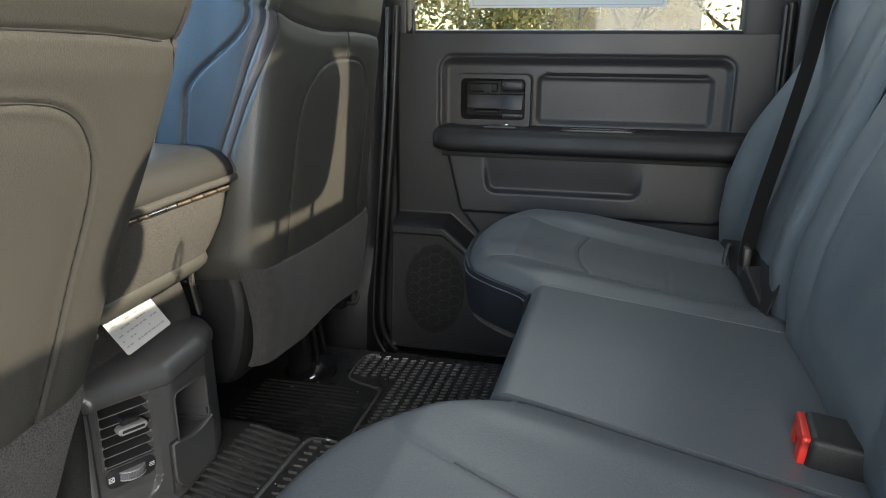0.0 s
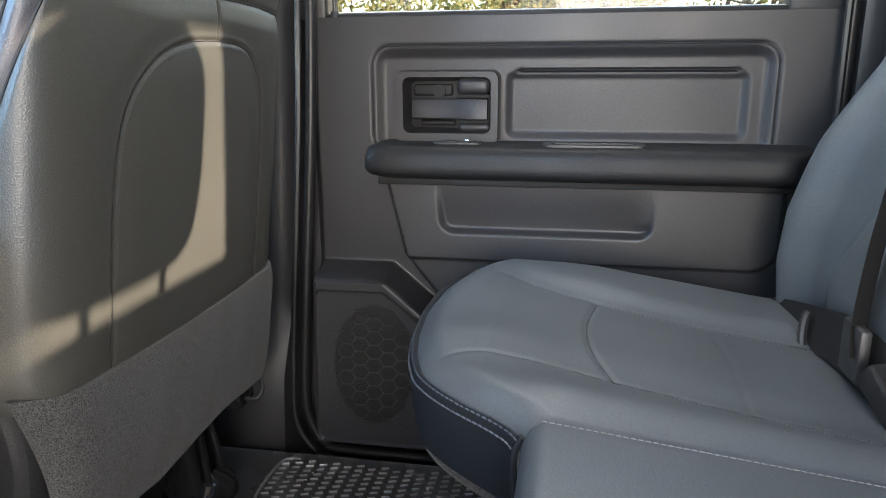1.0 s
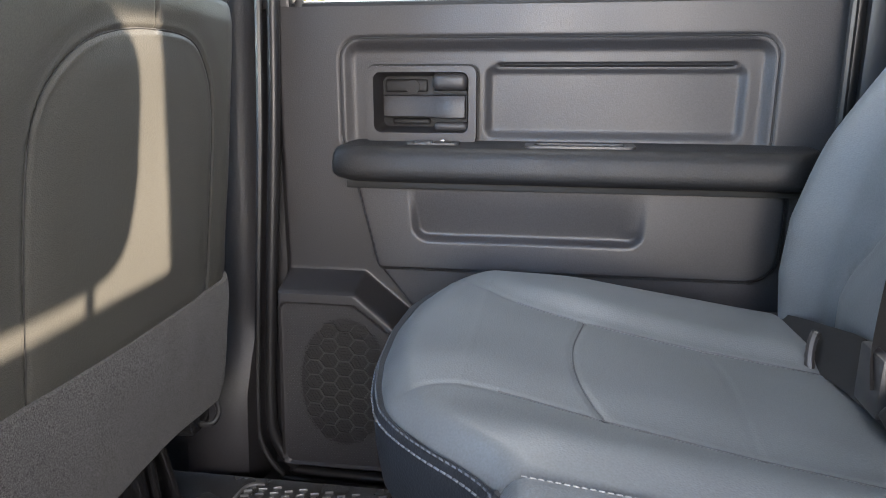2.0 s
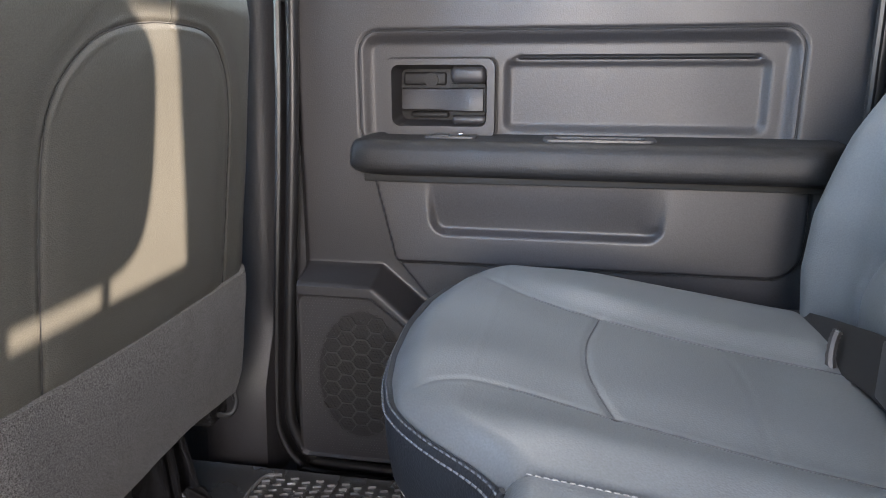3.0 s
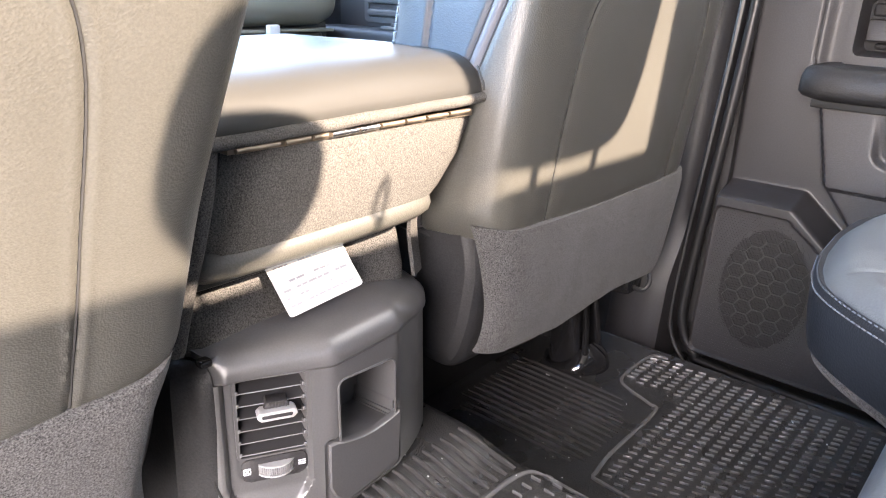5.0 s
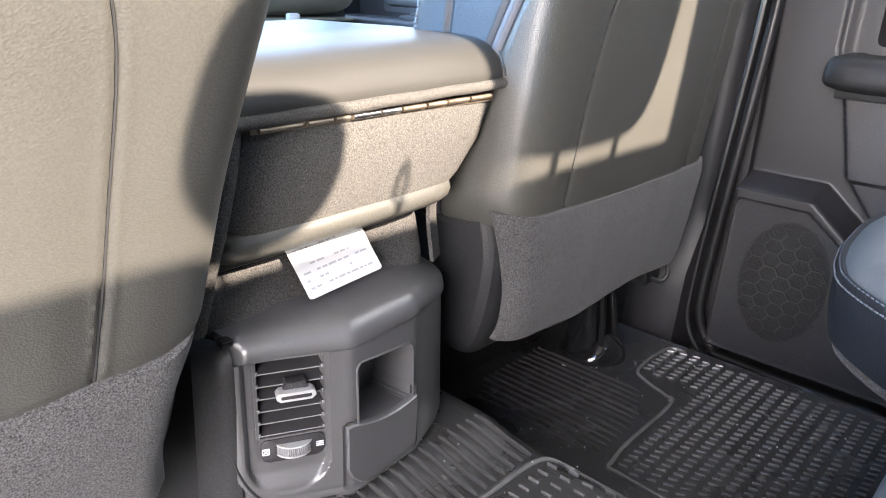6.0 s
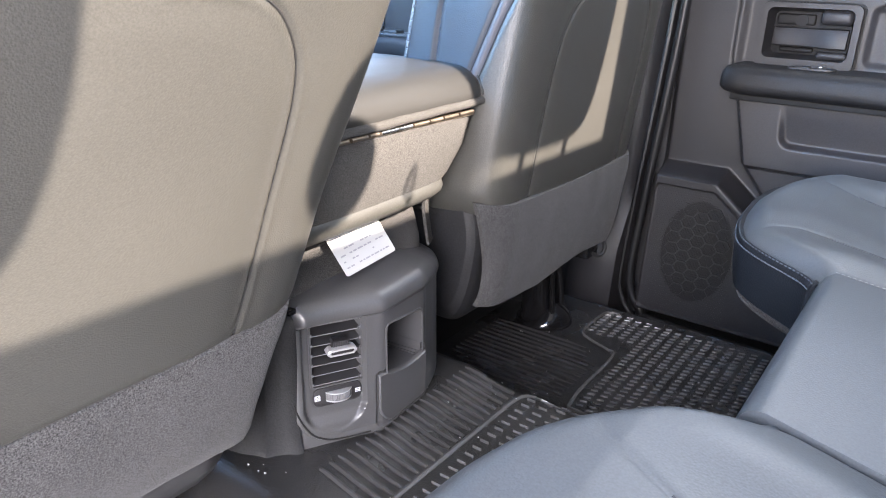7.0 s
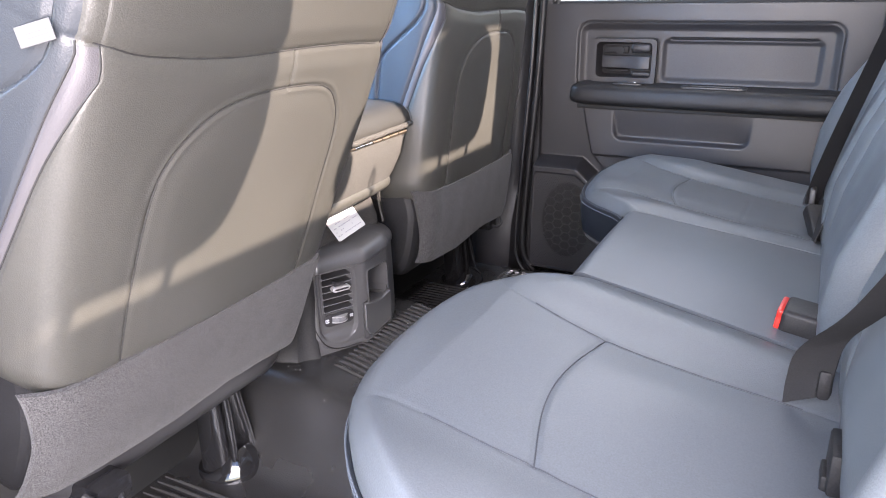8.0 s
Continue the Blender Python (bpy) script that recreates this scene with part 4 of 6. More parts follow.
def field(Yf, Zf):
    """How far the moulding stands out from the plan, over the face."""
    left = sstep(-0.036, -0.0375, Yf)
    inner = sd_rrect(Yf, Zf, -0.1125, -0.0535, 0.146, 0.42, 0.030)
    D = -0.0065 * sstep(0.0008, -0.0012, inner) * sstep(0.150, 0.166, Zf) - 0.0012 * sstep(0.0008, -0.0008, inner)
    plate = sd_rrect(Yf, Zf, -0.1045, -0.0555, 0.1745, 0.40, 0.009)
    D = D - 0.0016 * sstep(0.0006, -0.0010, plate)
    outer = sd_rrect(Yf, Zf, -0.1205, 0.30, 0.1335, 0.60, 0.042)
    D = D - 0.0045 * sstep(-0.0004, 0.0014, outer)
    D = D - 0.0022 * np.exp(-((outer + 0.0075) / 0.0016) ** 2) * left * 0.4
    # the flap's seat and the cubby's soft lip
    flap = sd_rrect(Yf, Zf, -0.0425, 0.0450, 0.1365, 0.2035, 0.006)
    D = D - 0.0035 * sstep(0.0008, -0.0008, flap)
    return D


def cubby_sd(y, z):
    return float(sd_rrect(np.float64(y), np.float64(z + 0.10 * y), -0.0315, 0.0385, 0.190, 0.2525, 0.007))


WALL_Z = np.linspace(0.100, 0.2705, 112)
Yg, Zg = np.meshgrid(PY, WALL_Z, indexing="ij")
Dg = field(Yg, Zg)
sink = 0.010 * sstep(0.055, 0.135, PY) + 0.002 * sstep(-0.08, -0.12, PY)
NOSE = [(-0.0012, 0.2702), (-0.0010, 0.2708), (0.0012, 0.2714), (0.0022, 0.2728), (0.0026, 0.2752), (0.0023, 0.2788), (0.0010, 0.2828), (-0.0016, 0.2868), (-0.0050, 0.2902), (-0.0100, 0.2934)]
bm = bmesh.new()
rows = []
for i in range(len(PY)):
    for j, z in enumerate(WALL_Z):
        lean_ = 0.004 * (0.27 - z) / 0.16 - 0.012 * max(0.0, (0.128 - z) / 0.028)
        off = Dg[i, j] + lean_
        rows.append((PX[i] + NX[i] * off, PY[i] + NY[i] * off, z - sink[i] * max(0.0, (z - 0.14) / 0.13)))
    flush = float(sstep(-0.1195, -0.108, PY[i]))
    for off, z in NOSE:
        off = off * flush - 0.003 * (1 - flush)
        rows.append((PX[i] + NX[i] * off, PY[i] + NY[i] * off, z - sink[i]))
    for f, z in ((0.10, 0.2962), (0.2, 0.2985), (0.35, 0.3010), (0.6, 0.3040), (1.0, 0.3080)):
        x0, y0 = PX[i] - NX[i] * 0.009, PY[i] - NY[i] * 0.009
        rows.append((x0 + (-0.445 - x0) * f, y0 + (0.5 * y0 + 0.004 - y0) * f, z - sink[i] * (1 - f)))
nv = len(WALL_Z) + len(NOSE) + 5
vs = grid(bm, rows, len(PY), nv)


def opened(inside, depth):
    """Cut a field out of the face and push its floor inwards."""
    fs = []
    for i in range(len(PY) - 1):
        if not -0.112 < PY[i] < 0.05:
            continue
        for j in range(len(WALL_Z) - 1):
            if inside((PY[i] + PY[i + 1]) / 2, (WALL_Z[j] + WALL_Z[j + 1]) / 2):
                fs.append(bm.faces.get((vs[i * nv + j], vs[(i + 1) * nv + j], vs[(i + 1) * nv + j + 1], vs[i * nv + j + 1])))
    r = bmesh.ops.extrude_face_region(bm, geom=fs)
    bmesh.ops.translate(bm, vec=depth, verts=[v for v in r["geom"] if isinstance(v, bmesh.types.BMVert)])
    bmesh.ops.delete(bm, geom=[f for f in fs if f.is_valid], context="FACES")


opened(lambda y, z: -0.1030 < y < -0.0550 and 0.1975 < z < 0.2672, Vector((-0.034, 0.012, 0)))
opened(lambda y, z: cubby_sd(y, z) < 0, Vector((-0.052, 0, -0.004)))
body = part("console_body", bm, CONSOLE, console)


def on_face(y, z, out=0.0):
    i = float(np.interp(y, PY, np.arange(len(PY))))
    nx_, ny_ = float(np.interp(i, np.arange(len(NX)), NX)), float(np.interp(i, np.arange(len(NY)), NY))
    o = out + 0.004 * (0.27 - z) / 0.16
    return Vector((face_x(y) + nx_ * o, y + ny_ * o, z))


# vent slats, slider tab, thumb wheel
vent = part("vent_frame", put([lambda b: ring(b, rrect(-0.1055, -0.0540, 0.1955, 0.2692, 0.003), rrect(-0.1032, -0.0552, 0.1972, 0.2672, 0.002), lambda a, c: on_face(a, c, -0.0105), (0.0035, -0.0015, 0))]), CONSOLE, console)
for k in range(7):
    zc = 0.1985 + k * 0.0112
    bm = bmesh.new()
    rows = []
    for y in np.linspace(-0.1034, -0.0552, 5):
        p = on_face(y, zc, -0.0085)
        rows += [p + Vector((0.001, 0, 0.0)), p + Vector((0.0012, 0, 0.0012)), p + Vector((-0.020, 0.007, 0.0062)), p + Vector((-0.020, 0.007, 0.0052))]
    v4 = grid(bm, rows, 5, 4, wrap_v=True)
    bm.faces.new(v4[:4]), bm.faces.new(v4[-4:])
    for y in (-0.1030, -0.0568):
        c_ = on_face(y, zc + 0.0016, -0.0082)
        box(bm, c_ - Vector((0.0016, 0.0012, 0.0018)), c_ + Vector((0.0016, 0.0012, 0.0018)), 0.0004, 1)
    sl = part("slat", bm, PLASTIC_D, vent)
    # pale front faces stand in for the sun glinting along each slat
    sl.data.materials.append(GLINT_GREY)
    for f in sl.data.polygons:
        if abs(f.normal.x) > 0.6 and f.area < 0.00004:
            f.material_index = 1
part("vent_back", boxes(((-0.372, -0.1015, 0.196), (-0.358, -0.0485, 0.2685), 0.0)), BLACK, vent, "black depth behind the slats", smooth=False)
FACE_TURN = math.atan2(0.505, 1.0)


def turned(y, z, out=0.0):
    """A frame on the vent field: x out of the face, y across it."""
    return Matrix.Translation(on_face(y, z, out)) @ Matrix.Rotation(-FACE_TURN, 4, "Z")


Rz = turned(-0.0768, 0.2385, -0.004)
bm = bmesh.new()
prism(bm, rrect(-0.0155, 0.0155, -0.0040, 0.0036, 0.0030), lambda a, c: Rz @ Vector((-0.003, a, c)), Rz.to_3x3() @ Vector((0.0115, 0, 0)), 0.0018)
tab = part("vent_tab", bm, SATIN, vent, "silver-edged slider tab")
bm = bmesh.new()
prism(bm, rrect(-0.0120, 0.0120, -0.0018, 0.0012, 0.0010), lambda a, c: Rz @ Vector((0.0075, a, c)), Rz.to_3x3() @ Vector((0.0013, 0, 0)), 0.0003)
prism(bm, [(-0.0095, 0.0036), (0.0105, 0.0036), (0.0085, 0.0092), (-0.0070, 0.0092)], lambda a, c: Rz @ Vector((-0.010, a, c)), Rz.to_3x3() @ Vector((0.013, 0, 0)), 0.0008)
for k in range(7):
    box(bm, (0.0028, -0.0080 + k * 0.0025, 0.0042), (0.0037, -0.0068 + k * 0.0025, 0.0088), 0, 1, Rz)
part("tab_grip", bm, PLASTIC, tab, "ribbed grey grip")
Rd = turned(-0.0785, 0.1845, -0.0072)
bm = bmesh.new()
prism(bm, rrect(-0.0275, 0.0255, -0.0108, 0.0105, 0.007), lambda a, c: Rd @ Vector((-0.002, a, c)), Rd.to_3x3() @ Vector((0.0026, 0, 0)), 0.0008)
plate = part("dial_plate", bm, PLASTIC, console, "grey inset dial field")
bm = bmesh.new()
for a in range(26):
    t0 = radians(14 + a * 6.1)
    box(bm, (-0.001, -0.0008, -0.0040), (0.0010, 0.0008, 0.0040), 0.0003, 1, Rd @ Matrix.Translation((-0.0085 + math.sin(t0) * 0.0158, math.cos(t0) * 0.0158, 0)) @ Matrix.Rotation(math.pi / 2 - t0, 4, "Z"))
part("thumb_wheel", bm, GLINT_GREY, plate, "ribbed grey thumb wheel")
bm = bmesh.new()
for z0_, z1_ in ((-0.0052, -0.0040), (0.0040, 0.0052)):
    tube(bm, [Rd @ Vector((-0.0085, 0, z0_)), Rd @ Vector((-0.0085, 0, z1_))], 0.0170, 32)
part("wheel_rim", bm, SATIN, plate, "thin silver wheel rims")
bm = bmesh.new()
ring(bm, rrect(-0.0262, -0.0202, -0.003, 0.003, 0.0005, 1), rrect(-0.0254, -0.0210, -0.0022, 0.0022, 0.0005, 1), lambda a, c: Rd @ Vector((0.0007, a, c)), Rd.to_3x3() @ Vector((0.0004, 0, 0)))
for q in (-1, 1):
    box(bm, (-0.0003, -0.0030, -0.00035), (0.0003, 0.0030, 0.00035), 0, 1, Rd @ Matrix.Translation((0.0009, -0.0232, 0)) @ Matrix.Rotation(q * math.pi / 4, 4, "X"))
part("closed_mark", bm, WHITE_MARK, plate, "small white dial symbol", smooth=False)
bm = bmesh.new()
for k in range(3):
    box(bm, (0.0006, 0.0180, -0.0024 + k * 0.0018), (0.0011, 0.0240, -0.0016 + k * 0.0018), 0, 1, Rd)
part("open_mark", bm, WHITE_MARK, plate, "small white dial symbol", smooth=False)
# cubby flap, its hollowed upper edge
bm = bmesh.new()
o = [(-0.0412, 0.2005), (-0.0412, 0.1585), (-0.0385, 0.1500), (-0.0315, 0.1412), (-0.0270, 0.1395), (0.0340, 0.1385), (0.0385, 0.1402), (0.0405, 0.1450), (0.0438, 0.1900), (0.0425, 0.1935)]
o += [(0.0425 - 0.0820 * t, 0.1935 + 0.0080 * t - 0.0062 * math.sin(math.pi * t) + 0.0010 * t) for t in np.linspace(0.06, 0.97, 12)]
k = len(o)
f0 = [bm.verts.new(on_face(a, c, -0.004)) for a, c in o]
f1 = [bm.verts.new(on_face(a, c, 0.0016)) for a, c in o]
f2 = [bm.verts.new(on_face(a + (0.002 - a) * 0.035, c + (0.168 - c) * 0.05, 0.0030)) for a, c in o]
bm.faces.new(f2)
for i in range(k):
    j = (i + 1) % k
    bm.faces.new((f0[i], f0[j], f1[j], f1[i]))
    bm.faces.new((f1[i], f1[j], f2[j], f2[i]))
part("cubby_flap", bm, CONSOLE, console)
bm = bmesh.new()
o = [(a, c - 0.10 * a) for a, c in rrect(-0.0315, 0.0385, 0.190, 0.2525, 0.007, 6)]
tube(bm, [on_face(a, c, 0.0004) for a, c in o], 0.0011, 6, closed=True)
part("cubby_rim", bm, CONSOLE, console)
bm = bmesh.new()
tube(bm, spline([on_face(a, c, 0.0008) for a, c in ((-0.1195, 0.268), (-0.1195, 0.230), (-0.1195, 0.190), (-0.1165, 0.168), (-0.107, 0.148), (-0.092, 0.1375), (-0.075, 0.1345), (-0.050, 0.1342))], 6), 0.0010, 6)
part("moulding_line", bm, BLACK, console, "dark joint line of the moulding")
# grained cheek beside the face, spread at its foot
bm = bmesh.new()
rows = []
zs = [0.10, 0.112, 0.122, 0.135, 0.155, 0.18, 0.21, 0.24, 0.258, 0.270, 0.279, 0.284, 0.2855]
for z in zs:
    w = 0.018 * max(0.0, (0.150 - z) / 0.05) ** 1.6
    e = max(0.0, (z - 0.266) / 0.0195)
    rr_ = 0.010 * (1 - math.sqrt(max(0.0, 1 - e * e)))
    t = (0.29 - z) / 0.19
    prof = [(-0.340 + w, -0.1175), (-0.3425 + w, -0.1235), (-0.349 + w * 0.8, -0.1285), (-0.357 + w * 0.6, -0.1335 - w * 0.3 - 0.004 * t), (-0.361 + w * 0.3, -0.1400 - w * 0.6 - 0.006 * t),
            (-0.372, -0.1420 - w - 0.006 * t), (-0.384, -0.1450 - w - 0.010 * t), (-0.445, -0.160 - w - 0.012 * t), (-0.445, -0.1175)]
    rows += [(x - rr_ * (x > -0.44), y + rr_ * (y < -0.12), z) for x, y in prof]
vs = grid(bm, rows, len(zs), 9, wrap_v=True)
bm.faces.new(vs[-9:])
part("side_cheek", bm, ARM, console, "grained black side cheek")
part("edge_clip", boxes(((-0.3480, -0.1265, 0.2875), (-0.3380, -0.1165, 0.2935), 0.0018)), STEEL, console)

# paper tag lying against the felt
tag = thing("paper_tag", (-0.352, 0.0, 0.292), "white printed paper label card leaning on felt", "label")
A, B, C = Vector((-0.372, -0.050, 0.341)), Vector((-0.374, 0.030, 0.347)), Vector((-0.343, -0.050, 0.303))
U, V = (B - A), (C - A)
V = V - U * (V.dot(U) / U.length_squared)
N = U.cross(V).normalized()
if N.x < 0:
    N = -N


def tag_at(u, v, n=0.0):
    return A + U * u + V * v + N * n + Vector((0.006, 0, 0))


bm = bmesh.new()
prism(bm, rrect(0.0, 1.0, 0.0, 1.0, 0.05, 3), lambda a, c: tag_at(a, c, 0.002 * math.sin(a * 3)), N * 0.0006)
part("card", bm, PAPER, tag, smooth=False)
bm = bmesh.new()
rng = random.Random(4)
for r_ in range(6):
    u = 0.06
    while u < (0.70 if r_ < 3 else 0.92):
        w = rng.uniform(0.03, 0.10)
        if rng.random() < 0.6:
            q = [tag_at(a, c, 0.0011 + 0.002 * math.sin(a * 3)) for a, c in ((u, 0.12 + r_ * 0.14), (u + w, 0.12 + r_ * 0.14), (u + w, 0.155 + r_ * 0.14), (u, 0.155 + r_ * 0.14))]
            bm.faces.new([bm.verts.new(p) for p in q])
        u += w + 0.02
tagged(part("print", bm, INK, tag, "faint grey printed bars", smooth=False), kind="stuff")

# ---- rubber floor mat ----
mat_ob = thing("floor_mat", (-0.12, 0.1, 0.005), "black moulded rubber floor mat with ribs and raised dashes", "floor mat")
bm = bmesh.new()
xs = np.linspace(-0.52, 0.30, 60)
ys = np.linspace(-0.665, 0.665, 150)
pts = [(x, y, float(floor_z(x, y)) + 0.002 + 0.003 * float(sstep(0.008, 0.0, 0.665 - abs(y)))) for x in xs for y in ys]
vs = grid(bm, pts, len(xs), len(ys))
part("mat_sheet", bm, RUBBER, mat_ob)


def mz(x, y):
    return float(floor_z(x, y)) + 0.002


def rib(bm, x0, x1, y, w=0.0024, h=0.0036):
    n = 6
    rows = []
    for i in range(n + 1):
        x = x0 + (x1 - x0) * i / n
        z = mz(x, y)
        k = 0.4 if i in (0, n) else 1.0
        rows += [(x, y - w, z - 0.001), (x, y - w * 0.5, z + h * k), (x, y + w * 0.5, z + h * k), (x, y + w, z - 0.001)]
    grid(bm, rows, n + 1, 4)


for j in range(14):
    y = 0.318 + j * 0.0135
    bm = bmesh.new()
    rib(bm, -0.47 + (0.02 if j < 2 else 0), -0.258 - 0.0035 * max(0, j - 8) * 2 - (0.012 if j == 0 else 0), y)
    part("rib", bm, RIB, mat_ob)
for j in range(20):
    y = -0.125 + j * 0.0137
    bm = bmesh.new()
    rib(bm, -0.305, -0.232, y, 0.0026, 0.0036)
    part("rib", bm, RIB, mat_ob)
for j in range(13):
    y = -0.50 + j * 0.0135
    bm = bmesh.new()
    rib(bm, -0.47, -0.255, y)
    part("rib", bm, RIB, mat_ob)


def outline(bm, pts, w=0.003, h=0.003):
    tube(bm, [(x, y, mz(x, y) + 0.0005) for x, y in pts], w, 6, flat=1.0)


bm = bmesh.new()
outline(bm, path2([(-0.30, 0.655), (-0.325, 0.64), (-0.325, 0.55), (-0.30, 0.525), (-0.262, 0.51), (-0.245, 0.49), (-0.238, 0.33), (-0.20, 0.305), (0.05, 0.30), (0.25, 0.30)], 6))
outline(bm, path2([(0.25, 0.175), (-0.15, 0.165), (-0.195, 0.158), (-0.222, 0.135), (-0.226, 0.05), (-0.226, -0.15), (-0.21, -0.185), (0.05, -0.20)], 6))
outline(bm, path2([(0.25, -0.30), (-0.20, -0.305), (-0.236, -0.33), (-0.240, -0.50), (-0.24, -0.65)], 6))
part("raised_border", bm, RUBBER_GLINT, mat_ob)
# raised dashes in rows, in the paler rubber that imitates their glints
dash = bmesh.new()
box(dash, (-0.0056, -0.0010, -0.001), (0.0056, 0.0010, 0.0030), 0.0006, 2)
for v in dash.verts:
    v.co.y += 0.20 * math.copysign(1.0, v.co.x) * v.co.x - 0.0005
dash_me = bpy.data.meshes.new("dash")
for f in dash.faces:
    f.smooth = True
dash.to_mesh(dash_me)
dash.free()
dash_me.materials.append(RUBBER_GLINT)
count, rest_bm = 0, bmesh.new()
spots = []
for j in range(28):
    for i in range(26):
        x = -0.316 + i * 0.0186
        y = 0.316 + j * 0.0128 + (0.0064 if i % 2 else 0)
        if x < -0.236 and y < 0.55 - 0.3 * (x + 0.312) * -0.2 or x < -0.25 and y < 0.53 or y > 0.652 or x > 0.10:
            continue
        spots.append((x, y))
for j in range(22):
    for i in range(16):
        x = -0.208 + i * 0.0200
        y = -0.165 + j * 0.0150 + (0.0075 if i % 2 else 0)
        if y > 0.15 or x > 0.08:
            continue
        spots.append((x, y))
for j in range(22):
    for i in range(12):
        x = -0.222 + i * 0.0232 + (0.0116 if j % 2 else 0)
        y = -0.645 + j * 0.0152
        if x > 0.0:
            continue
        spots.append((x, y))
near_spots = [s for s in spots if s[0] < -0.03 and s[1] > -0.2]
for x, y in near_spots[:300]:
    o = new("dash", dash_me)
    o.parent = mat_ob
    o.matrix_parent_inverse = mat_ob.matrix_basis.inverted()
    o.matrix_basis = Matrix.Translation((x, y, mz(x, y))) @ Matrix.Rotation(radians(16 if y > 0.3 else 0), 4, "Z")
dv, df = [v.co.copy() for v in dash_me.vertices], [tuple(p.vertices) for p in dash_me.polygons]
taken = set(near_spots[:300])
for x, y in [s for s in spots if s not in taken]:
    base = Vector((x, y, mz(x, y)))
    turn_ = Matrix.Rotation(radians(16 if y > 0.3 else 0), 3, "Z")
    w = [rest_bm.verts.new(turn_ @ v + base) for v in dv]
    for f in df:
        rest_bm.faces.new([w[i] for i in f])
tagged(part("dash_field", rest_bm, RUBBER_GLINT, mat_ob, smooth=False), kind="stuff")

# pale crumbs lying on the mat
rng = random.Random(21)
cv, cf = [], []
for _ in range(130):
    x, y = rng.uniform(-0.44, -0.02), rng.uniform(-0.20, 0.63)
    s = rng.uniform(0.0004, 0.0011)
    k = len(cv)
    zc_ = mz(x, y) + (0.0042 if rng.random() < 0.3 else 0.0004)
    cv += [(x - s, y, zc_), (x + s, y - s, zc_), (x + s, y + s, zc_), (x, y, zc_ + 1.3 * s)]
    cf += [(k, k + 1, k + 2), (k, k + 1, k + 3), (k + 1, k + 2, k + 3), (k + 2, k, k + 3)]
me = bpy.data.meshes.new("crumbs")
me.from_pydata(cv, [], cf)
me.materials.append(PAPER)
tagged(new("crumbs", me), "pale crumbs scattered on the rubber floor mat", "crumbs", kind="stuff")

# ---- rear bench ----
bench = thing("rear_bench", (0.25, 0.0, 0.0), "grey vinyl rear bench seat with stitched seams and split backrest", "bench seat")
FRONT_X = [(0.195, 0.058), (0.215, 0.040), (0.24, 0.008), (0.265, -0.018), (0.29, -0.036), (0.33, -0.049), (0.38, -0.058), (0.45, -0.063), (0.52, -0.060), (0.57, -0.047), (0.61, -0.022), (0.64, 0.014), (0.66, 0.06)]
NEAR_FRONT = [(0.085, 0.075), (0.105, 0.040), (0.12, 0.012), (0.14, -0.010), (0.166, -0.031), (0.20, -0.047), (0.25, -0.057), (0.30, -0.060), (0.36, -0.058), (0.42, -0.050), (0.46, -0.037), (0.49, -0.020), (0.53, 0.012), (0.57, 0.055), (0.60, 0.10), (0.64, 0.17), (0.66, 0.21)]
FAR_SEAMS = [path2(q) for q in (
    [(-0.030, 0.585), (-0.008, 0.560), (0.044, 0.517), (0.118, 0.490), (0.227, 0.471), (0.324, 0.464), (0.40, 0.46)],
    [(-0.035, 0.25), (-0.028, 0.266), (-0.019, 0.290), (0.008, 0.307), (0.05, 0.306), (0.123, 0.289), (0.187, 0.280), (0.271, 0.266), (0.38, 0.25)],
    [(0.118, 0.490), (0.106, 0.413), (0.110, 0.346), (0.127, 0.289)],
    [(0.227, 0.471), (0.234, 0.394), (0.230, 0.275)])]
NEAR_SEAMS = [path2(q) for q in (
    [(-0.030, 0.492), (-0.009, 0.480), (0.010, 0.474), (0.058, 0.478), (0.108, 0.484), (0.156, 0.487), (0.211, 0.494), (0.40, 0.505)],
    [(0.000, 0.176), (0.015, 0.195), (0.087, 0.228), (0.148, 0.247), (0.215, 0.256), (0.282, 0.261), (0.378, 0.262), (0.42, 0.262)],
    [(0.156, 0.487), (0.136, 0.408), (0.133, 0.337), (0.149, 0.248)],
    [(0.064, 0.108), (0.132, 0.115), (0.202, 0.125), (0.281, 0.140), (0.42, 0.160)])]


def inner_edge(x):
    """Where the near cushion meets the centre one."""
    return 0.094 + 0.150 * np.clip(x - 0.03, 0.0, 0.40)


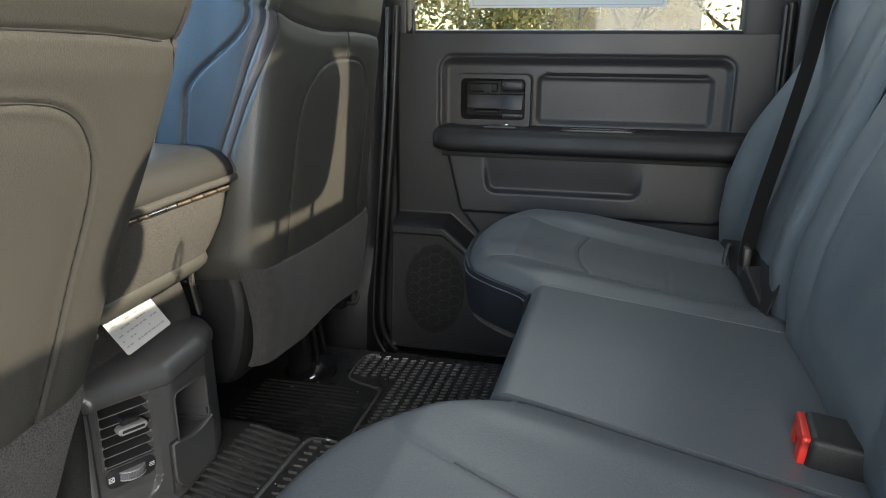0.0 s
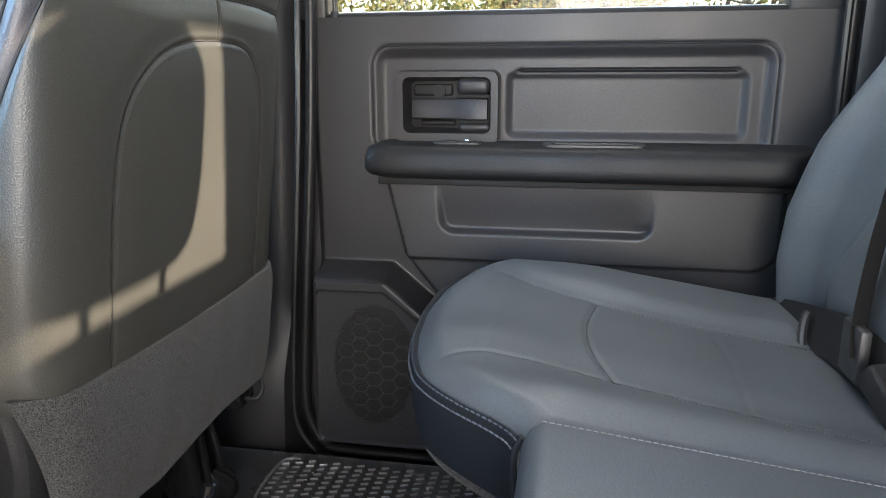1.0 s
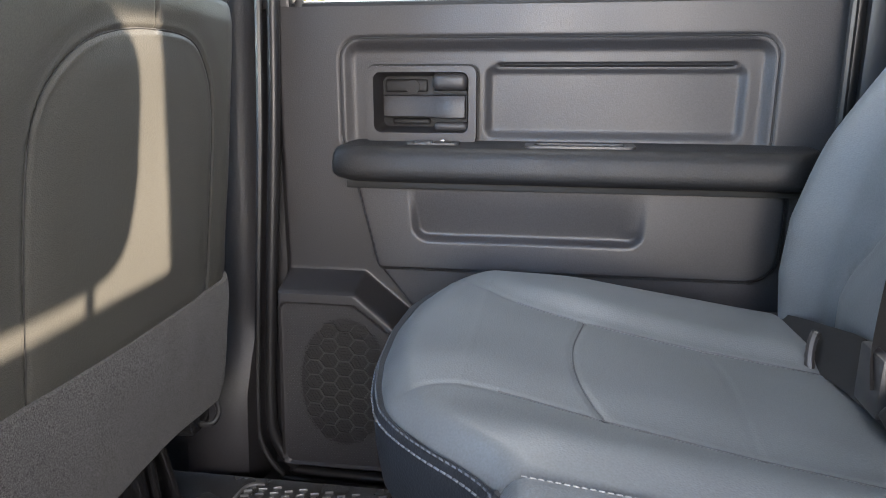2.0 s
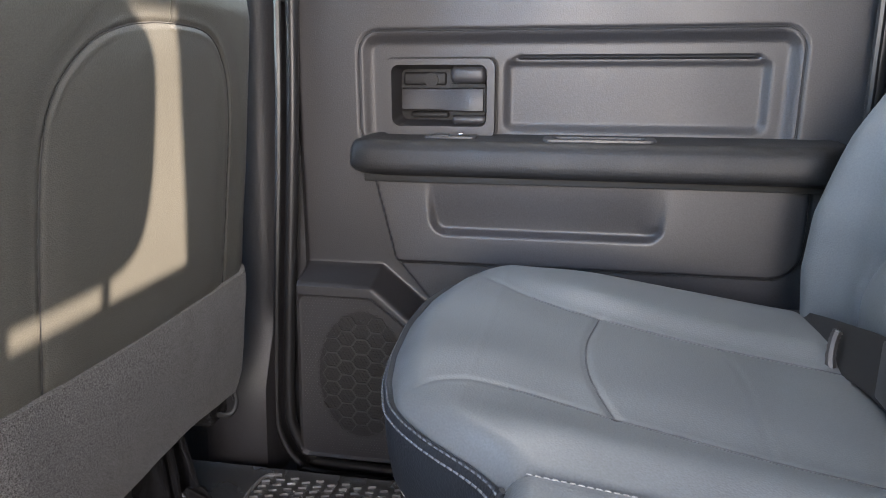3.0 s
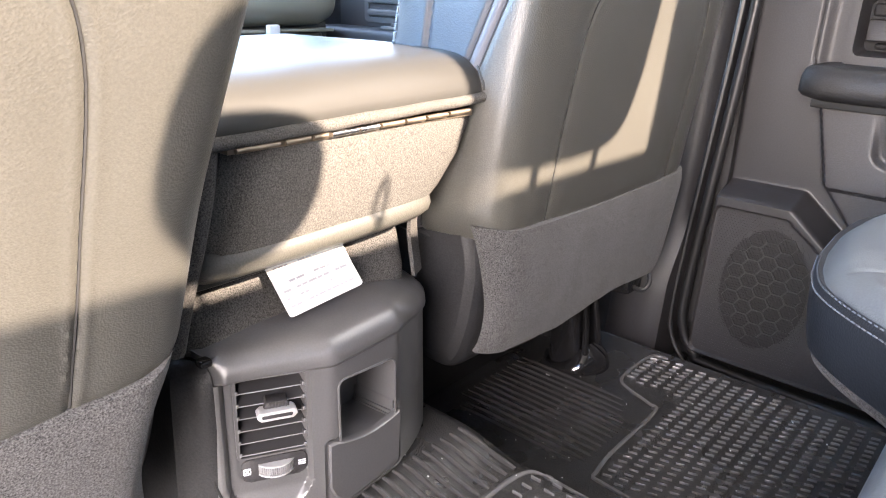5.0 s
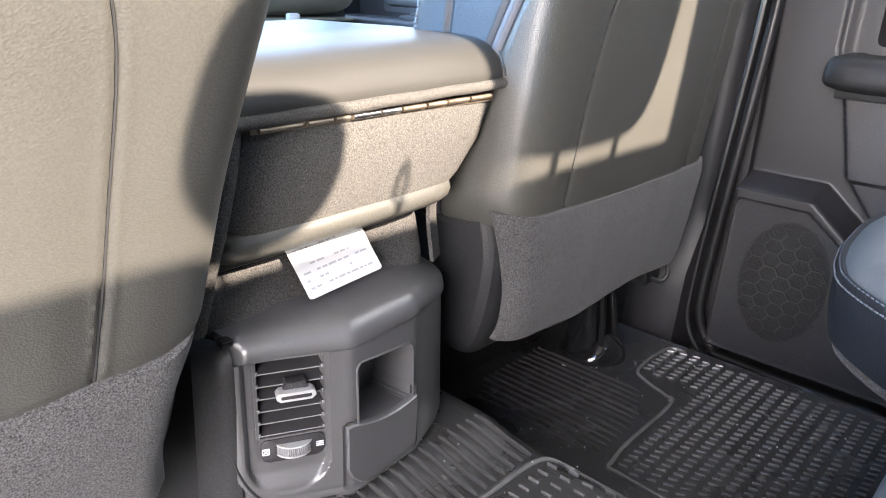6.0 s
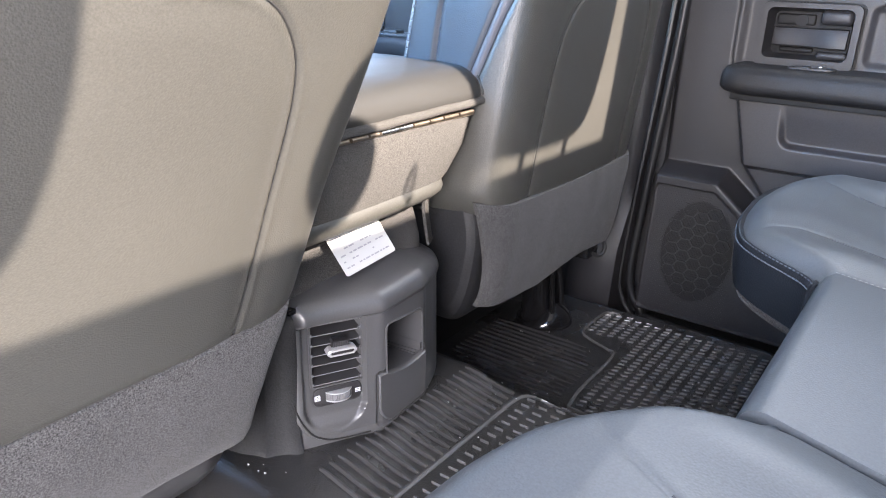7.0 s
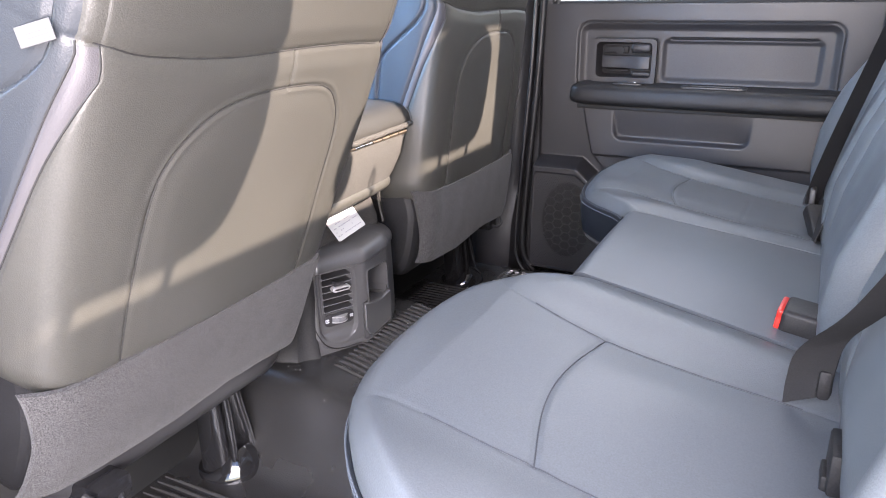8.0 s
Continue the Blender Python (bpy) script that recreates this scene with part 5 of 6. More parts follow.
def cushion(sgn, outline_, seams, y_in):
    x_lim = 0.05
    ys = np.linspace(y_in, 0.66, 200)
    fx = np.interp(ys, [a for a, _ in outline_], [b for _, b in outline_])
    fx = np.convolve(np.pad(fx, 4, mode="edge"), np.ones(9) / 9, mode="valid")
    top = np.linspace(0, 1, 170)
    r = 0.034
    cols, nrow = [], None
    for y, x0 in zip(ys, fx):
        r = 0.034 + (0.016 * float(sstep(0.42, 0.54, y)) if sgn > 0 else 0.0)
        outer = float(np.clip((y - 0.60) / 0.06, 0, 1))
        prof = [(x0 + 0.05, 0.262), (x0 + 0.014, 0.262), (x0 + 0.006, 0.268), (x0 + 0.003, 0.285), (x0, 0.310)]
        prof += [(x0 + r * (1 - math.cos(a)), 0.310 + 0.034 * math.sin(a)) for a in np.linspace(0.2, 1.5, 10)]
        xs_ = x0 + r + (0.42 - x0 - r) * top[1:]
        prof += [(x, 0.344) for x in xs_]
        cols.append(prof)
    nrow = len(cols[0])
    Xc = np.array([[p[0] for p in c] for c in cols])
    Zc = np.array([[p[1] for p in c] for c in cols])
    Yc = np.repeat(ys[:, None], nrow, 1)
    if sgn < 0:
        Yc = Yc + (inner_edge(Xc) - 0.080) * sstep(0.32, 0.085, Yc)
    on = sstep(0.335, 0.343, Zc)
    d0, d1, d2, d3 = [dist_to(q, Xc, Yc) for q in seams]
    run = sorted(seams[0])
    flank = 0.009 * sstep(0.0, 0.045, Yc - np.interp(Xc, [a for a, _ in run], [b for _, b in run])) * sstep(-0.02, 0.13, Xc) * (sgn > 0)
    Zc = Zc + on * (-0.046 * np.clip((Xc - 0.02) / 0.35, 0, 1)
                    + (0.003 if sgn > 0 else 0.011) * np.exp(-((Yc - 0.565) / 0.06) ** 2) * sstep(0.42, 0.0, Xc) + flank + 0.008 * np.exp(-((Yc - (y_in if sgn > 0 else inner_edge(Xc)) - 0.045) / 0.035) ** 2) * sstep(0.0, 0.1, Xc)
                    - 0.0010 * np.exp(-(d0 / 0.0030) ** 2) - 0.0010 * np.exp(-(d1 / 0.0030) ** 2) - 0.0016 * np.exp(-(d2 / 0.0030) ** 2) - 0.0006 * np.exp(-(d3 / 0.0034) ** 2)
                    + 0.0022 * sstep(0, 0.06, np.minimum(d0, d1)))
    e = np.clip((Yc - 0.585) / 0.075, 0, 1)
    Zc = Zc - np.clip((Zc - 0.262) / 0.082, 0, 1) * 0.07 * (1 - np.sqrt(1 - e ** 2 * 0.98))
    Zc = Zc - on * 0.004 * sstep(0.44, 0.60, Yc) * sstep(0.10, 0.36, Xc) * (sgn > 0)
    e2 = np.clip(((y_in if sgn > 0 else inner_edge(Xc)) + 0.010 - Yc) / 0.01, 0, 1)
    Zc = Zc - on * 0.008 * e2 ** 2
    Zc = Zc + on * 0.0022 * np.array([[noise.noise((a * 8, b * 8, sgn * 3.0)) for a, b in zip(r1, r2)] for r1, r2 in zip(Xc, Yc)])
    bm = bmesh.new()
    vs = grid(bm, np.stack([Xc, sgn * Yc, Zc], -1).reshape(-1, 3).tolist(), len(ys), nrow)
    lead = [i for i in range(nrow) if i <= 6]
    # close ends and underside
    for i in (0, len(ys) - 1):
        col = [vs[i * nrow + j] for j in range(nrow)]
        foot_ = [bm.verts.new((v.co.x, v.co.y, 0.25)) for v in col]
        for j in range(nrow - 1):
            bm.faces.new((col[j], col[j + 1], foot_[j + 1], foot_[j]))
    ob = part("seat_cushion", bm, SEAT, bench, "light grey vinyl cushion")
    # fine sewn seams lying in the creases
    for q in (seams[0], seams[1], seams[2]):
        run = []
        for a, b in q:
            if a < x_lim or a > 0.35:
                continue
            i = int(np.argmin((Xc - a) ** 2 + (Yc - b) ** 2 + (on < 0.9) * 1.0))
            run.append((a, sgn * b, float(Zc.flat[i]) + 0.0002))
        bm = bmesh.new()
        tube(bm, run, 0.0007, 6)
        part("seam", bm, SEAM_REAR, ob, "fine dark sewn seam")
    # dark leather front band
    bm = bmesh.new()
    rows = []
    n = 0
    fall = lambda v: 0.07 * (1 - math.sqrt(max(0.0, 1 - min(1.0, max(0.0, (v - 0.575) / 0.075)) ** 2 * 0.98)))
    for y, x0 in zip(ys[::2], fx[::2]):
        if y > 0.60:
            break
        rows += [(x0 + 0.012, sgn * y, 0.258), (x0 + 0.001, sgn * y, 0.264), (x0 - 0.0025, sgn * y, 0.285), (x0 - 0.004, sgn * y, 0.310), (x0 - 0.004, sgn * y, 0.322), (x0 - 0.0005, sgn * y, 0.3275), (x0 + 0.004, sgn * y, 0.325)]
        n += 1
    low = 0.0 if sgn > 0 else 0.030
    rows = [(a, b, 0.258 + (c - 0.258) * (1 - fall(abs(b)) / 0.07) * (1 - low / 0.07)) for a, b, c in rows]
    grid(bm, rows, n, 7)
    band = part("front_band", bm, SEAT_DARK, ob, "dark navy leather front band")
    bm = bmesh.new()
    for dz in ((0.3185, 0.3255) if sgn > 0 else (0.292, 0.299)):
        pts = [(x0 - (0.0045 if dz < 0.32 or sgn < 0 else 0.001), sgn * y, dz) for y, x0 in zip(ys, fx) if y < 0.575]
        stitches(bm, pts, 0.0062, (0.0023, 0.0008, 0.0010), Vector((-1, 0, 0.5)).normalized())
    tagged(part("band_stitching", bm, THREAD_D, band, smooth=False), kind="stuff")
    bm = bmesh.new()
    tube(bm, [(x0 + 0.010, sgn * y, 0.258) for y, x0 in zip(ys[::4], fx[::4])], 0.005, 8)
    part("lower_edging", bm, FELT, band, "grey felt edging")
    if sgn > 0:
        bm = bmesh.new()
        tube(bm, spline([(fx[0] + 0.003, y_in - 0.001, 0.262), (fx[0] - 0.001, y_in - 0.001, 0.285), (fx[0] - 0.002, y_in - 0.001, 0.312), (fx[0] + 0.004, y_in - 0.001, 0.328)], 6), 0.0028, 8)
        part("corner_piping", bm, SEAT_DARK, band, "dark piping down the corner")
    return ob


cushion(1, FRONT_X, FAR_SEAMS, 0.195)
cushion(-1, NEAR_FRONT, NEAR_SEAMS, 0.080)

# centre cushion
xs = np.linspace(0, 1, 90)
ys = np.linspace(-0.078, 0.193, 70)
BOUND = [(0.40, 0.15), (0.42, 0.15)]
rows_x, rows_z = [], []
prof = [(0.10, 0.262), (0.066, 0.262), (0.060, 0.29), (0.059, 0.318)] + [(0.059 + 0.020 * (1 - math.cos(a)), 0.318 + 0.020 * math.sin(a)) for a in np.linspace(0.2, 1.55, 7)]
prof += [(0.079 + 0.341 * t, 0.338 - 0.042 * t) for t in xs[1:]]
Xc = np.array([[p[0] for p in prof] for _ in ys])
Zc = np.array([[p[1] for p in prof] for _ in ys])
Yc = np.repeat(ys[:, None], len(prof), 1)
Yc = np.where(Yc < 0.057, 0.057 + (Yc - 0.057) * (inner_edge(Xc) - 0.001 + 0.057) / 0.135, Yc)
on = sstep(0.325, 0.337, Zc + 0.044 * np.clip((Xc - 0.08) / 0.34, 0, 1))
db = dist_to(BOUND, Xc, Yc)
Zc = Zc + on * (0.005 * np.cos((Yc - 0.057) / 0.135 * 1.3) - 0.003 * np.exp(-(db / 0.004) ** 2) + 0.002 * sstep(0, 0.03, db) + 0.0015 * np.array([[noise.noise((a * 7, b * 7, 9.0)) for a, b in zip(r1, r2)] for r1, r2 in zip(Xc, Yc)]))
bm = bmesh.new()
vs = grid(bm, np.stack([Xc, Yc, Zc], -1).reshape(-1, 3).tolist(), len(ys), len(prof))
for i in (0, len(ys) - 1):
    bm.faces.new([vs[i * len(prof) + j] for j in range(len(prof))] + [bm.verts.new((0.42, Yc[i][-1], 0.262))])
mid = part("centre_cushion", bm, SEAT, bench, "light grey vinyl cushion")
bm = bmesh.new()
pts = [(x, 0.190, 0.3425 - 0.042 * (x - 0.08) / 0.34) for x in np.linspace(0.075, 0.36, 60)]
stitches(bm, pts, 0.0050, (0.0018, 0.0005, 0.0005), Vector((0, 0, 1)))
tagged(part("seam_stitching", bm, THREAD, mid, smooth=False), kind="stuff")
part("seat_box", boxes(((0.12, -0.60, 0.0), (0.45, 0.60, 0.245), 0.01)), BLACK, bench, "black box under the cushions")

# backrests
BACK = [(0.27, 0.372), (0.31, 0.352), (0.36, 0.348), (0.42, 0.354), (0.50, 0.378), (0.58, 0.412), (0.68, 0.448), (0.78, 0.476), (0.86, 0.498)]


def backrest(y0, y1, label, seam_at, seed, back=0.0, top=0.90, bolster=0):
    n, rows = 90, 100
    t = np.linspace(-1, 1, n)
    hz = np.linspace(0.27, top, rows)
    T, Zb = np.meshgrid(t, hz, indexing="ij")
    Xb = np.interp(Zb, [a for a, _ in BACK] + [0.90], [b for _, b in BACK] + [0.512]) + back
    w = (y1 - y0) / 2
    # upper corners drawn in
    narrow = 0.045 * sstep(0.50, 0.88, Zb)
    Yb = (y0 + y1) / 2 + T * (w - narrow * (1 if w > 0.2 else 0.6))
    side = np.clip((np.abs(T) * w - (w - 0.032)) / 0.032, 0, 1)
    Xb = Xb + 0.06 * (1 - np.sqrt(np.clip(1 - side ** 2 * 0.99, 0, 1)))
    if bolster:
        Xb = Xb - 0.024 * sstep(0.55, 0.84, T * bolster) * sstep(0.66, 0.46, Zb)
    topc = np.clip((Zb - top + 0.055) / 0.055, 0, 1)
    Xb = Xb + 0.06 * (1 - np.sqrt(np.clip(1 - topc ** 2, 0, 1)))
    botc = np.clip((0.31 - Zb) / 0.04, 0, 1)
    Xb = Xb + 0.04 * (1 - np.sqrt(np.clip(1 - botc ** 2, 0, 1)))
    Xb = Xb + 0.016 * np.exp(-(T / 0.55) ** 4) * sstep(0.34, 0.45, Zb) * sstep(0.86, 0.70, Zb)
    for pth, depth in seam_at:
        d = dist_to(pth, Yb, Zb)
        Xb = Xb + depth * np.exp(-(d / 0.004) ** 2) - 0.004 * sstep(0, 0.04, d)
    Xb = Xb + 0.002 * np.array([[noise.noise((a * 7, b * 7, seed)) for a, b in zip(r1, r2)] for r1, r2 in zip(Yb, Zb)])
    bm = bmesh.new()
    vs = grid(bm, np.stack([Xb, Yb, Zb], -1).reshape(-1, 3).tolist(), n, rows)
    rim = [vs[i * rows] for i in range(n)] + [vs[(n - 1) * rows + j] for j in range(1, rows)] + [vs[i * rows + rows - 1] for i in range(n - 2, -1, -1)] + [vs[j] for j in range(rows - 2, 0, -1)]
    bk = [bm.verts.new((float(np.interp(v.co.z, [0.27, 0.90], [0.50, 0.60])), v.co.y, v.co.z)) for v in rim]
    for i in range(len(rim)):
        j = (i + 1) % len(rim)
        bm.faces.new((rim[i], rim[j], bk[j], bk[i]))
    bm.faces.new(bk)
    return part("backrest", bm, SEAT, bench, label)


backrest(0.222, 0.625, "grey-blue vinyl backrest", [(path2([(0.518, 0.30), (0.512, 0.38), (0.488, 0.44), (0.47, 0.60), (0.48, 0.85)]), 0.004), (path2([(0.31, 0.30), (0.29, 0.45), (0.28, 0.60), (0.29, 0.85)]), 0.004)], 2.0, 0.006, bolster=1)
backrest(-0.190, 0.206, "grey-blue vinyl backrest", [(path2([(-0.12, 0.36), (-0.13, 0.5), (-0.13, 0.85)]), 0.003), (path2([(0.12, 0.36), (0.13, 0.5), (0.12, 0.85)]), 0.003)], 5.0, 0.008, 0.893)
backrest(-0.625, -0.200, "grey-blue vinyl backrest", [(path2([(-0.53, 0.30), (-0.54, 0.6), (-0.53, 0.85)]), 0.004), (path2([(-0.28, 0.30), (-0.25, 0.6), (-0.25, 0.85)]), 0.004)], 8.0, 0.03, bolster=-1)


def headrest(y, w, z0, h, power, gap=0.053, r=0.006):
    hr = thing("headrest", (0.535, y, 0.90), "grey vinyl rear headrest on two steel posts", "headrest", "rear headrests")
    bm = bmesh.new()
    n, k = 20, 36
    rows = []
    for i in range(n + 1):
        a = -math.pi / 2 + math.pi * i / n
        ca, sa = max(math.cos(a), 0.0) ** power, math.copysign(abs(math.sin(a)) ** power, math.sin(a))
        for j in range(k):
            b = 2 * math.pi * j / k
            cb, sb = math.copysign(abs(math.cos(b)) ** power, math.cos(b)), math.copysign(abs(math.sin(b)) ** power, math.sin(b))
            rows.append((0.53 + 0.048 * ca * cb, y + w * ca * sb, z0 + h / 2 + h / 2 * sa))
    grid(bm, rows, n + 1, k, wrap_v=True)
    bmesh.ops.remove_doubles(bm, verts=bm.verts, dist=1e-5)
    part("pad", bm, SEAT, hr)
    for s in (-1, 1):
        bm = bmesh.new()
        tube(bm, [(0.535, y + s * gap, 0.84), (0.535, y + s * gap, z0 + 0.04)], r, 12)
        part("post", bm, CHROME, hr)


headrest(0.403, 0.119, 0.930, 0.178, 0.5)
headrest(-0.403, 0.139, 0.930, 0.178, 0.5)
# unseen board, its height set to give the backrests' shadow a straight edge
part("shade_board", boxes(((0.585, -0.62, 0.28), (0.60, 0.615, 0.936), 0.004)), PLASTIC_D, bench, "unseen board added behind the backrests to cast a straight shadow edge")
headrest(0.018, 0.100, 0.922, 0.082, 0.7, 0.03, 0.0035)

# ---- seat belts and buckles ----
def buckle(name, m, label, red=True):
    bk = thing(name, m.translation, label, "seat belt buckle")
    bm = bmesh.new()
    box(bm, (-0.050, -0.022, -0.015), (0.052, 0.022, 0.015), 0.005, 3, m)
    body_ = part("housing", bm, ARM, bk)
    if red:
        bm = bmesh.new()
        box(bm, (-0.0545, -0.0195, -0.0125), (-0.0485, -0.005, 0.0125), 0.002, 2, m)
        box(bm, (-0.0545, 0.005, -0.0125), (-0.0485, 0.0195, 0.0125), 0.002, 2, m)
        box(bm, (-0.0545, -0.0195, 0.003), (-0.0485, 0.0195, 0.0130), 0.002, 2, m)
        part("press_button", bm, RED, bk, "bright red button")
        part("slot", put([lambda b: box(b, (-0.0505, -0.0055, -0.0125), (-0.0483, 0.0055, 0.004), 0, 1, m)]), BLACK, bk)
    return bk


buckle("belt_buckle", Matrix.Translation((0.374, -0.088, 0.312)) @ Matrix.Rotation(radians(-6), 4, "Z") @ Matrix.Rotation(radians(6), 4, "Y") @ Matrix.Scale(1.2, 4), "black seat belt buckle with a red button, lying on the bench")
buckle("belt_buckle", Matrix.Translation((0.348, 0.300, 0.318)) @ Matrix.Rotation(radians(-70), 4, "Z") @ Matrix.Rotation(radians(35), 4, "Y") @ Matrix.Scale(0.78, 4), "black belt buckle standing in the seat crease", False)

belt = thing("seat_belt", (0.36, 0.42, 0.32), "black webbing shoulder belt hanging before the backrest", "seat belt")
bm = bmesh.new()
pts = spline([(0.52, 0.69, 0.98), (0.478, 0.645, 0.84), (0.441, 0.585, 0.70), (0.412, 0.505, 0.612), (0.378, 0.440, 0.505), (0.356, 0.410, 0.43), (0.340, 0.382, 0.367), (0.336, 0.365, 0.338)], 8)
pts = [p - Vector((0.003, 0.004, 0)) for p in pts]
strip(bm, pts, Vector((0.012, 0.014, -0.004)), Vector((-0.0008, -0.0012, 0)))
part("webbing", bm, BELT, belt)
bm = bmesh.new()
box(bm, (0.326, 0.345, 0.318), (0.336, 0.388, 0.366), 0.003, 2)
part("tongue", bm, PLASTIC_D, belt, "black belt tongue")
lap = thing("lap_belt", (0.34, 0.50, 0.31), "black lap belt webbing lying in the seat crease", "seat belt")
bm = bmesh.new()
strip(bm, spline([(0.312, 0.665, 0.268), (0.322, 0.61, 0.287), (0.329, 0.55, 0.303), (0.335, 0.48, 0.319), (0.339, 0.42, 0.331), (0.343, 0.34, 0.333), (0.348, 0.24, 0.328)], 8), Vector((0.006, 0, 0.023)), Vector((-0.002, 0, 0.0005)))
part("webbing", bm, BELT, lap)
bm = bmesh.new()
tube(bm, spline([(0.330, 0.490, 0.334), (0.326, 0.486, 0.326), (0.323, 0.479, 0.310), (0.324, 0.470, 0.292)], 5), [0.0030] + [0.0050, 0.0042] * 7 + [0.0030], 8)
part("loop_tab", bm, PLASTIC_D, lap, "ribbed grey loop tab")
near_belt = thing("seat_belt", (0.36, -0.28, 0.33), "black webbing belt falling across the bench edge", "seat belt")
bm = bmesh.new()
strip(bm, spline([(0.50, -0.66, 1.02), (0.46, -0.53, 0.78), (0.42, -0.42, 0.58), (0.385, -0.33, 0.45), (0.352, -0.285, 0.385), (0.346, -0.268, 0.345), (0.346, -0.264, 0.315)], 8), Vector((0.019, -0.006, 0.012)), Vector((-0.0008, -0.0016, 0.0006)))
part("webbing", bm, BELT, near_belt)
bm = bmesh.new()
box(bm, (0.352, -0.276, 0.322), (0.364, -0.256, 0.352), 0.004, 2)
part("guide", bm, ARM, near_belt)
latch = tagged(part("seat_latch", boxes(((0.364, -0.392, 0.302), (0.376, -0.346, 0.340), 0.003), ((0.360, -0.384, 0.298), (0.367, -0.356, 0.314), 0.002)), ARM), "black plastic seat latch in the bench crease", "latch")
mid_belt = thing("seat_belt", (0.37, 0.14, 0.36), "grey seat belt strap hanging between the backrests", "seat belt")
bm = bmesh.new()
strip(bm, spline([(0.49, 0.215, 0.80), (0.435, 0.216, 0.62), (0.399, 0.220, 0.494), (0.380, 0.222, 0.431), (0.366, 0.224, 0.355), (0.372, 0.224, 0.31)], 8), Vector((0.006, 0.017, 0)), Vector((-0.0018, 0, 0.0006)))
part("webbing", bm, SEAT, mid_belt)
bm = bmesh.new()
box(bm, (0.372, 0.204, 0.420), (0.382, 0.244, 0.426), 0.002, 2)
box(bm, (0.377, 0.204, 0.440), (0.387, 0.244, 0.446), 0.002, 2)
part("clip", bm, PLASTIC, mid_belt, "grey belt clip")
bm = bmesh.new()
tube(bm, [(0.553 + 0.002 * math.cos(a), 0.194 + 0.0065 * math.cos(a), 0.947 + 0.017 * math.sin(a)) for a in np.linspace(0, 2 * math.pi, 16, endpoint=False)], 0.0026, 6, closed=True)
tube(bm, [(0.555, 0.190, 0.88), (0.554, 0.192, 0.931)], 0.0035, 6)
part("belt_guide", bm, PLASTIC_D, mid_belt, "small black loop at the seat's upper edge")

# ---- front of the cab ----
fd = thing("front_door", (-0.75, 0.78, 0.0), "closed dark plastic front door with armrest and switches", "car door")
bm = bmesh.new()
X, Z = np.meshgrid(np.linspace(-1.35, -0.43, 90), np.linspace(0.0, 0.62, 70), indexing="ij")
D = -0.012 * smooth_rect(X, Z, -1.20, -0.52, 0.45, 0.585, 0.03, 0.016) + 0.05 * sstep(0.44, 0.42, Z) * sstep(0.28, 0.31, Z)
grid(bm, np.stack([X, 0.757 - D, Z], -1).reshape(-1, 3).tolist(), 90, 70)
part("trim_panel", bm, PLASTIC, fd)
part("armrest", boxes(((-1.22, 0.685, 0.425), (-0.50, 0.77, 0.468), 0.014, 3)), PLASTIC_D, fd)
bm = bmesh.new()
ring(bm, rrect(-1.12, -0.97, 0.478, 0.575, 0.012), rrect(-1.108, -0.982, 0.488, 0.563, 0.010), lambda a, c: (a, 0.768, c), (0, -0.012, 0))
for k in range(3):
    box(bm, (-1.106, 0.750, 0.492 + k * 0.025), (-0.984, 0.765, 0.506 + k * 0.025), 0.004, 2)
part("handle_bezel", bm, CONSOLE, fd)
part("switch_pack", boxes(((-1.02, 0.705, 0.468), (-0.82, 0.755, 0.475), 0.003), ((-1.0, 0.715, 0.474), (-0.96, 0.745, 0.481), 0.003), ((-0.94, 0.715, 0.474), (-0.90, 0.745, 0.481), 0.003), ((-0.88, 0.715, 0.474), (-0.845, 0.745, 0.479), 0.003)), CONSOLE, fd)
bm = boxes(((-1.02, 0.77, 0.60), (-0.43, 0.84, 0.640), 0.008), ((-0.47, 0.77, 0.62), (-0.42, 0.84, 1.38), 0.006))
part("window_frame", bm, PLASTIC_D, fd)
p_ = part("window_pane", boxes(((-1.0, 0.806, 0.62), (-0.45, 0.810, 1.36))), GLASS, fd, smooth=False)
p_.visible_shadow = False

dash_ob = thing("dashboard", (-1.30, 0.0, 0.25), "dark grey dashboard with a padded top and a pale trim strip", "dashboard")
bm = bmesh.new()
prof = [(-1.45, 0.60), (-1.25, 0.605), (-1.14, 0.59), (-1.12, 0.57), (-1.12, 0.53), (-1.12, 0.50), (-1.11, 0.46), (-1.13, 0.30), (-1.45, 0.25)]
ys = np.linspace(-0.70, 0.66, 30)
vs = grid(bm, [(x + 0.03 * (abs(y) / 0.75) ** 2 * -1, y, z) for y in ys for x, z in prof], 30, len(prof), wrap_v=True)
bm.faces.new(vs[:len(prof)]), bm.faces.new(vs[-len(prof):])
part("dash_body", bm, VINYL, dash_ob)
bm = bmesh.new()
rows = []
for y in np.linspace(0.06, 0.665, 26):
    e = max(0.0, (y - 0.60) / 0.068)
    k = math.sqrt(max(0.02, 1 - e * e))
    for a in np.linspace(0, 2 * math.pi, 20, endpoint=False):
        rows.append((-1.125 + 0.055 * k * math.cos(a), float(y), 0.522 + 0.050 * k * math.sin(a)))
vs = grid(bm, rows, 26, 20, wrap_v=True)
bm.faces.new(vs[:20]), bm.faces.new(vs[-20:])
part("padded_roll", bm, DASH, dash_ob, "olive padded roll")
part("glovebox", boxes(((-1.12, 0.14, 0.30), (-1.088, 0.62, 0.466), 0.016, 3)), VINYL, dash_ob, "dark glovebox lid")
part("trim_strip", boxes(((-1.12, 0.10, 0.462), (-1.084, 0.64, 0.468), 0.002)), DASH, dash_ob, "pale trim strip")
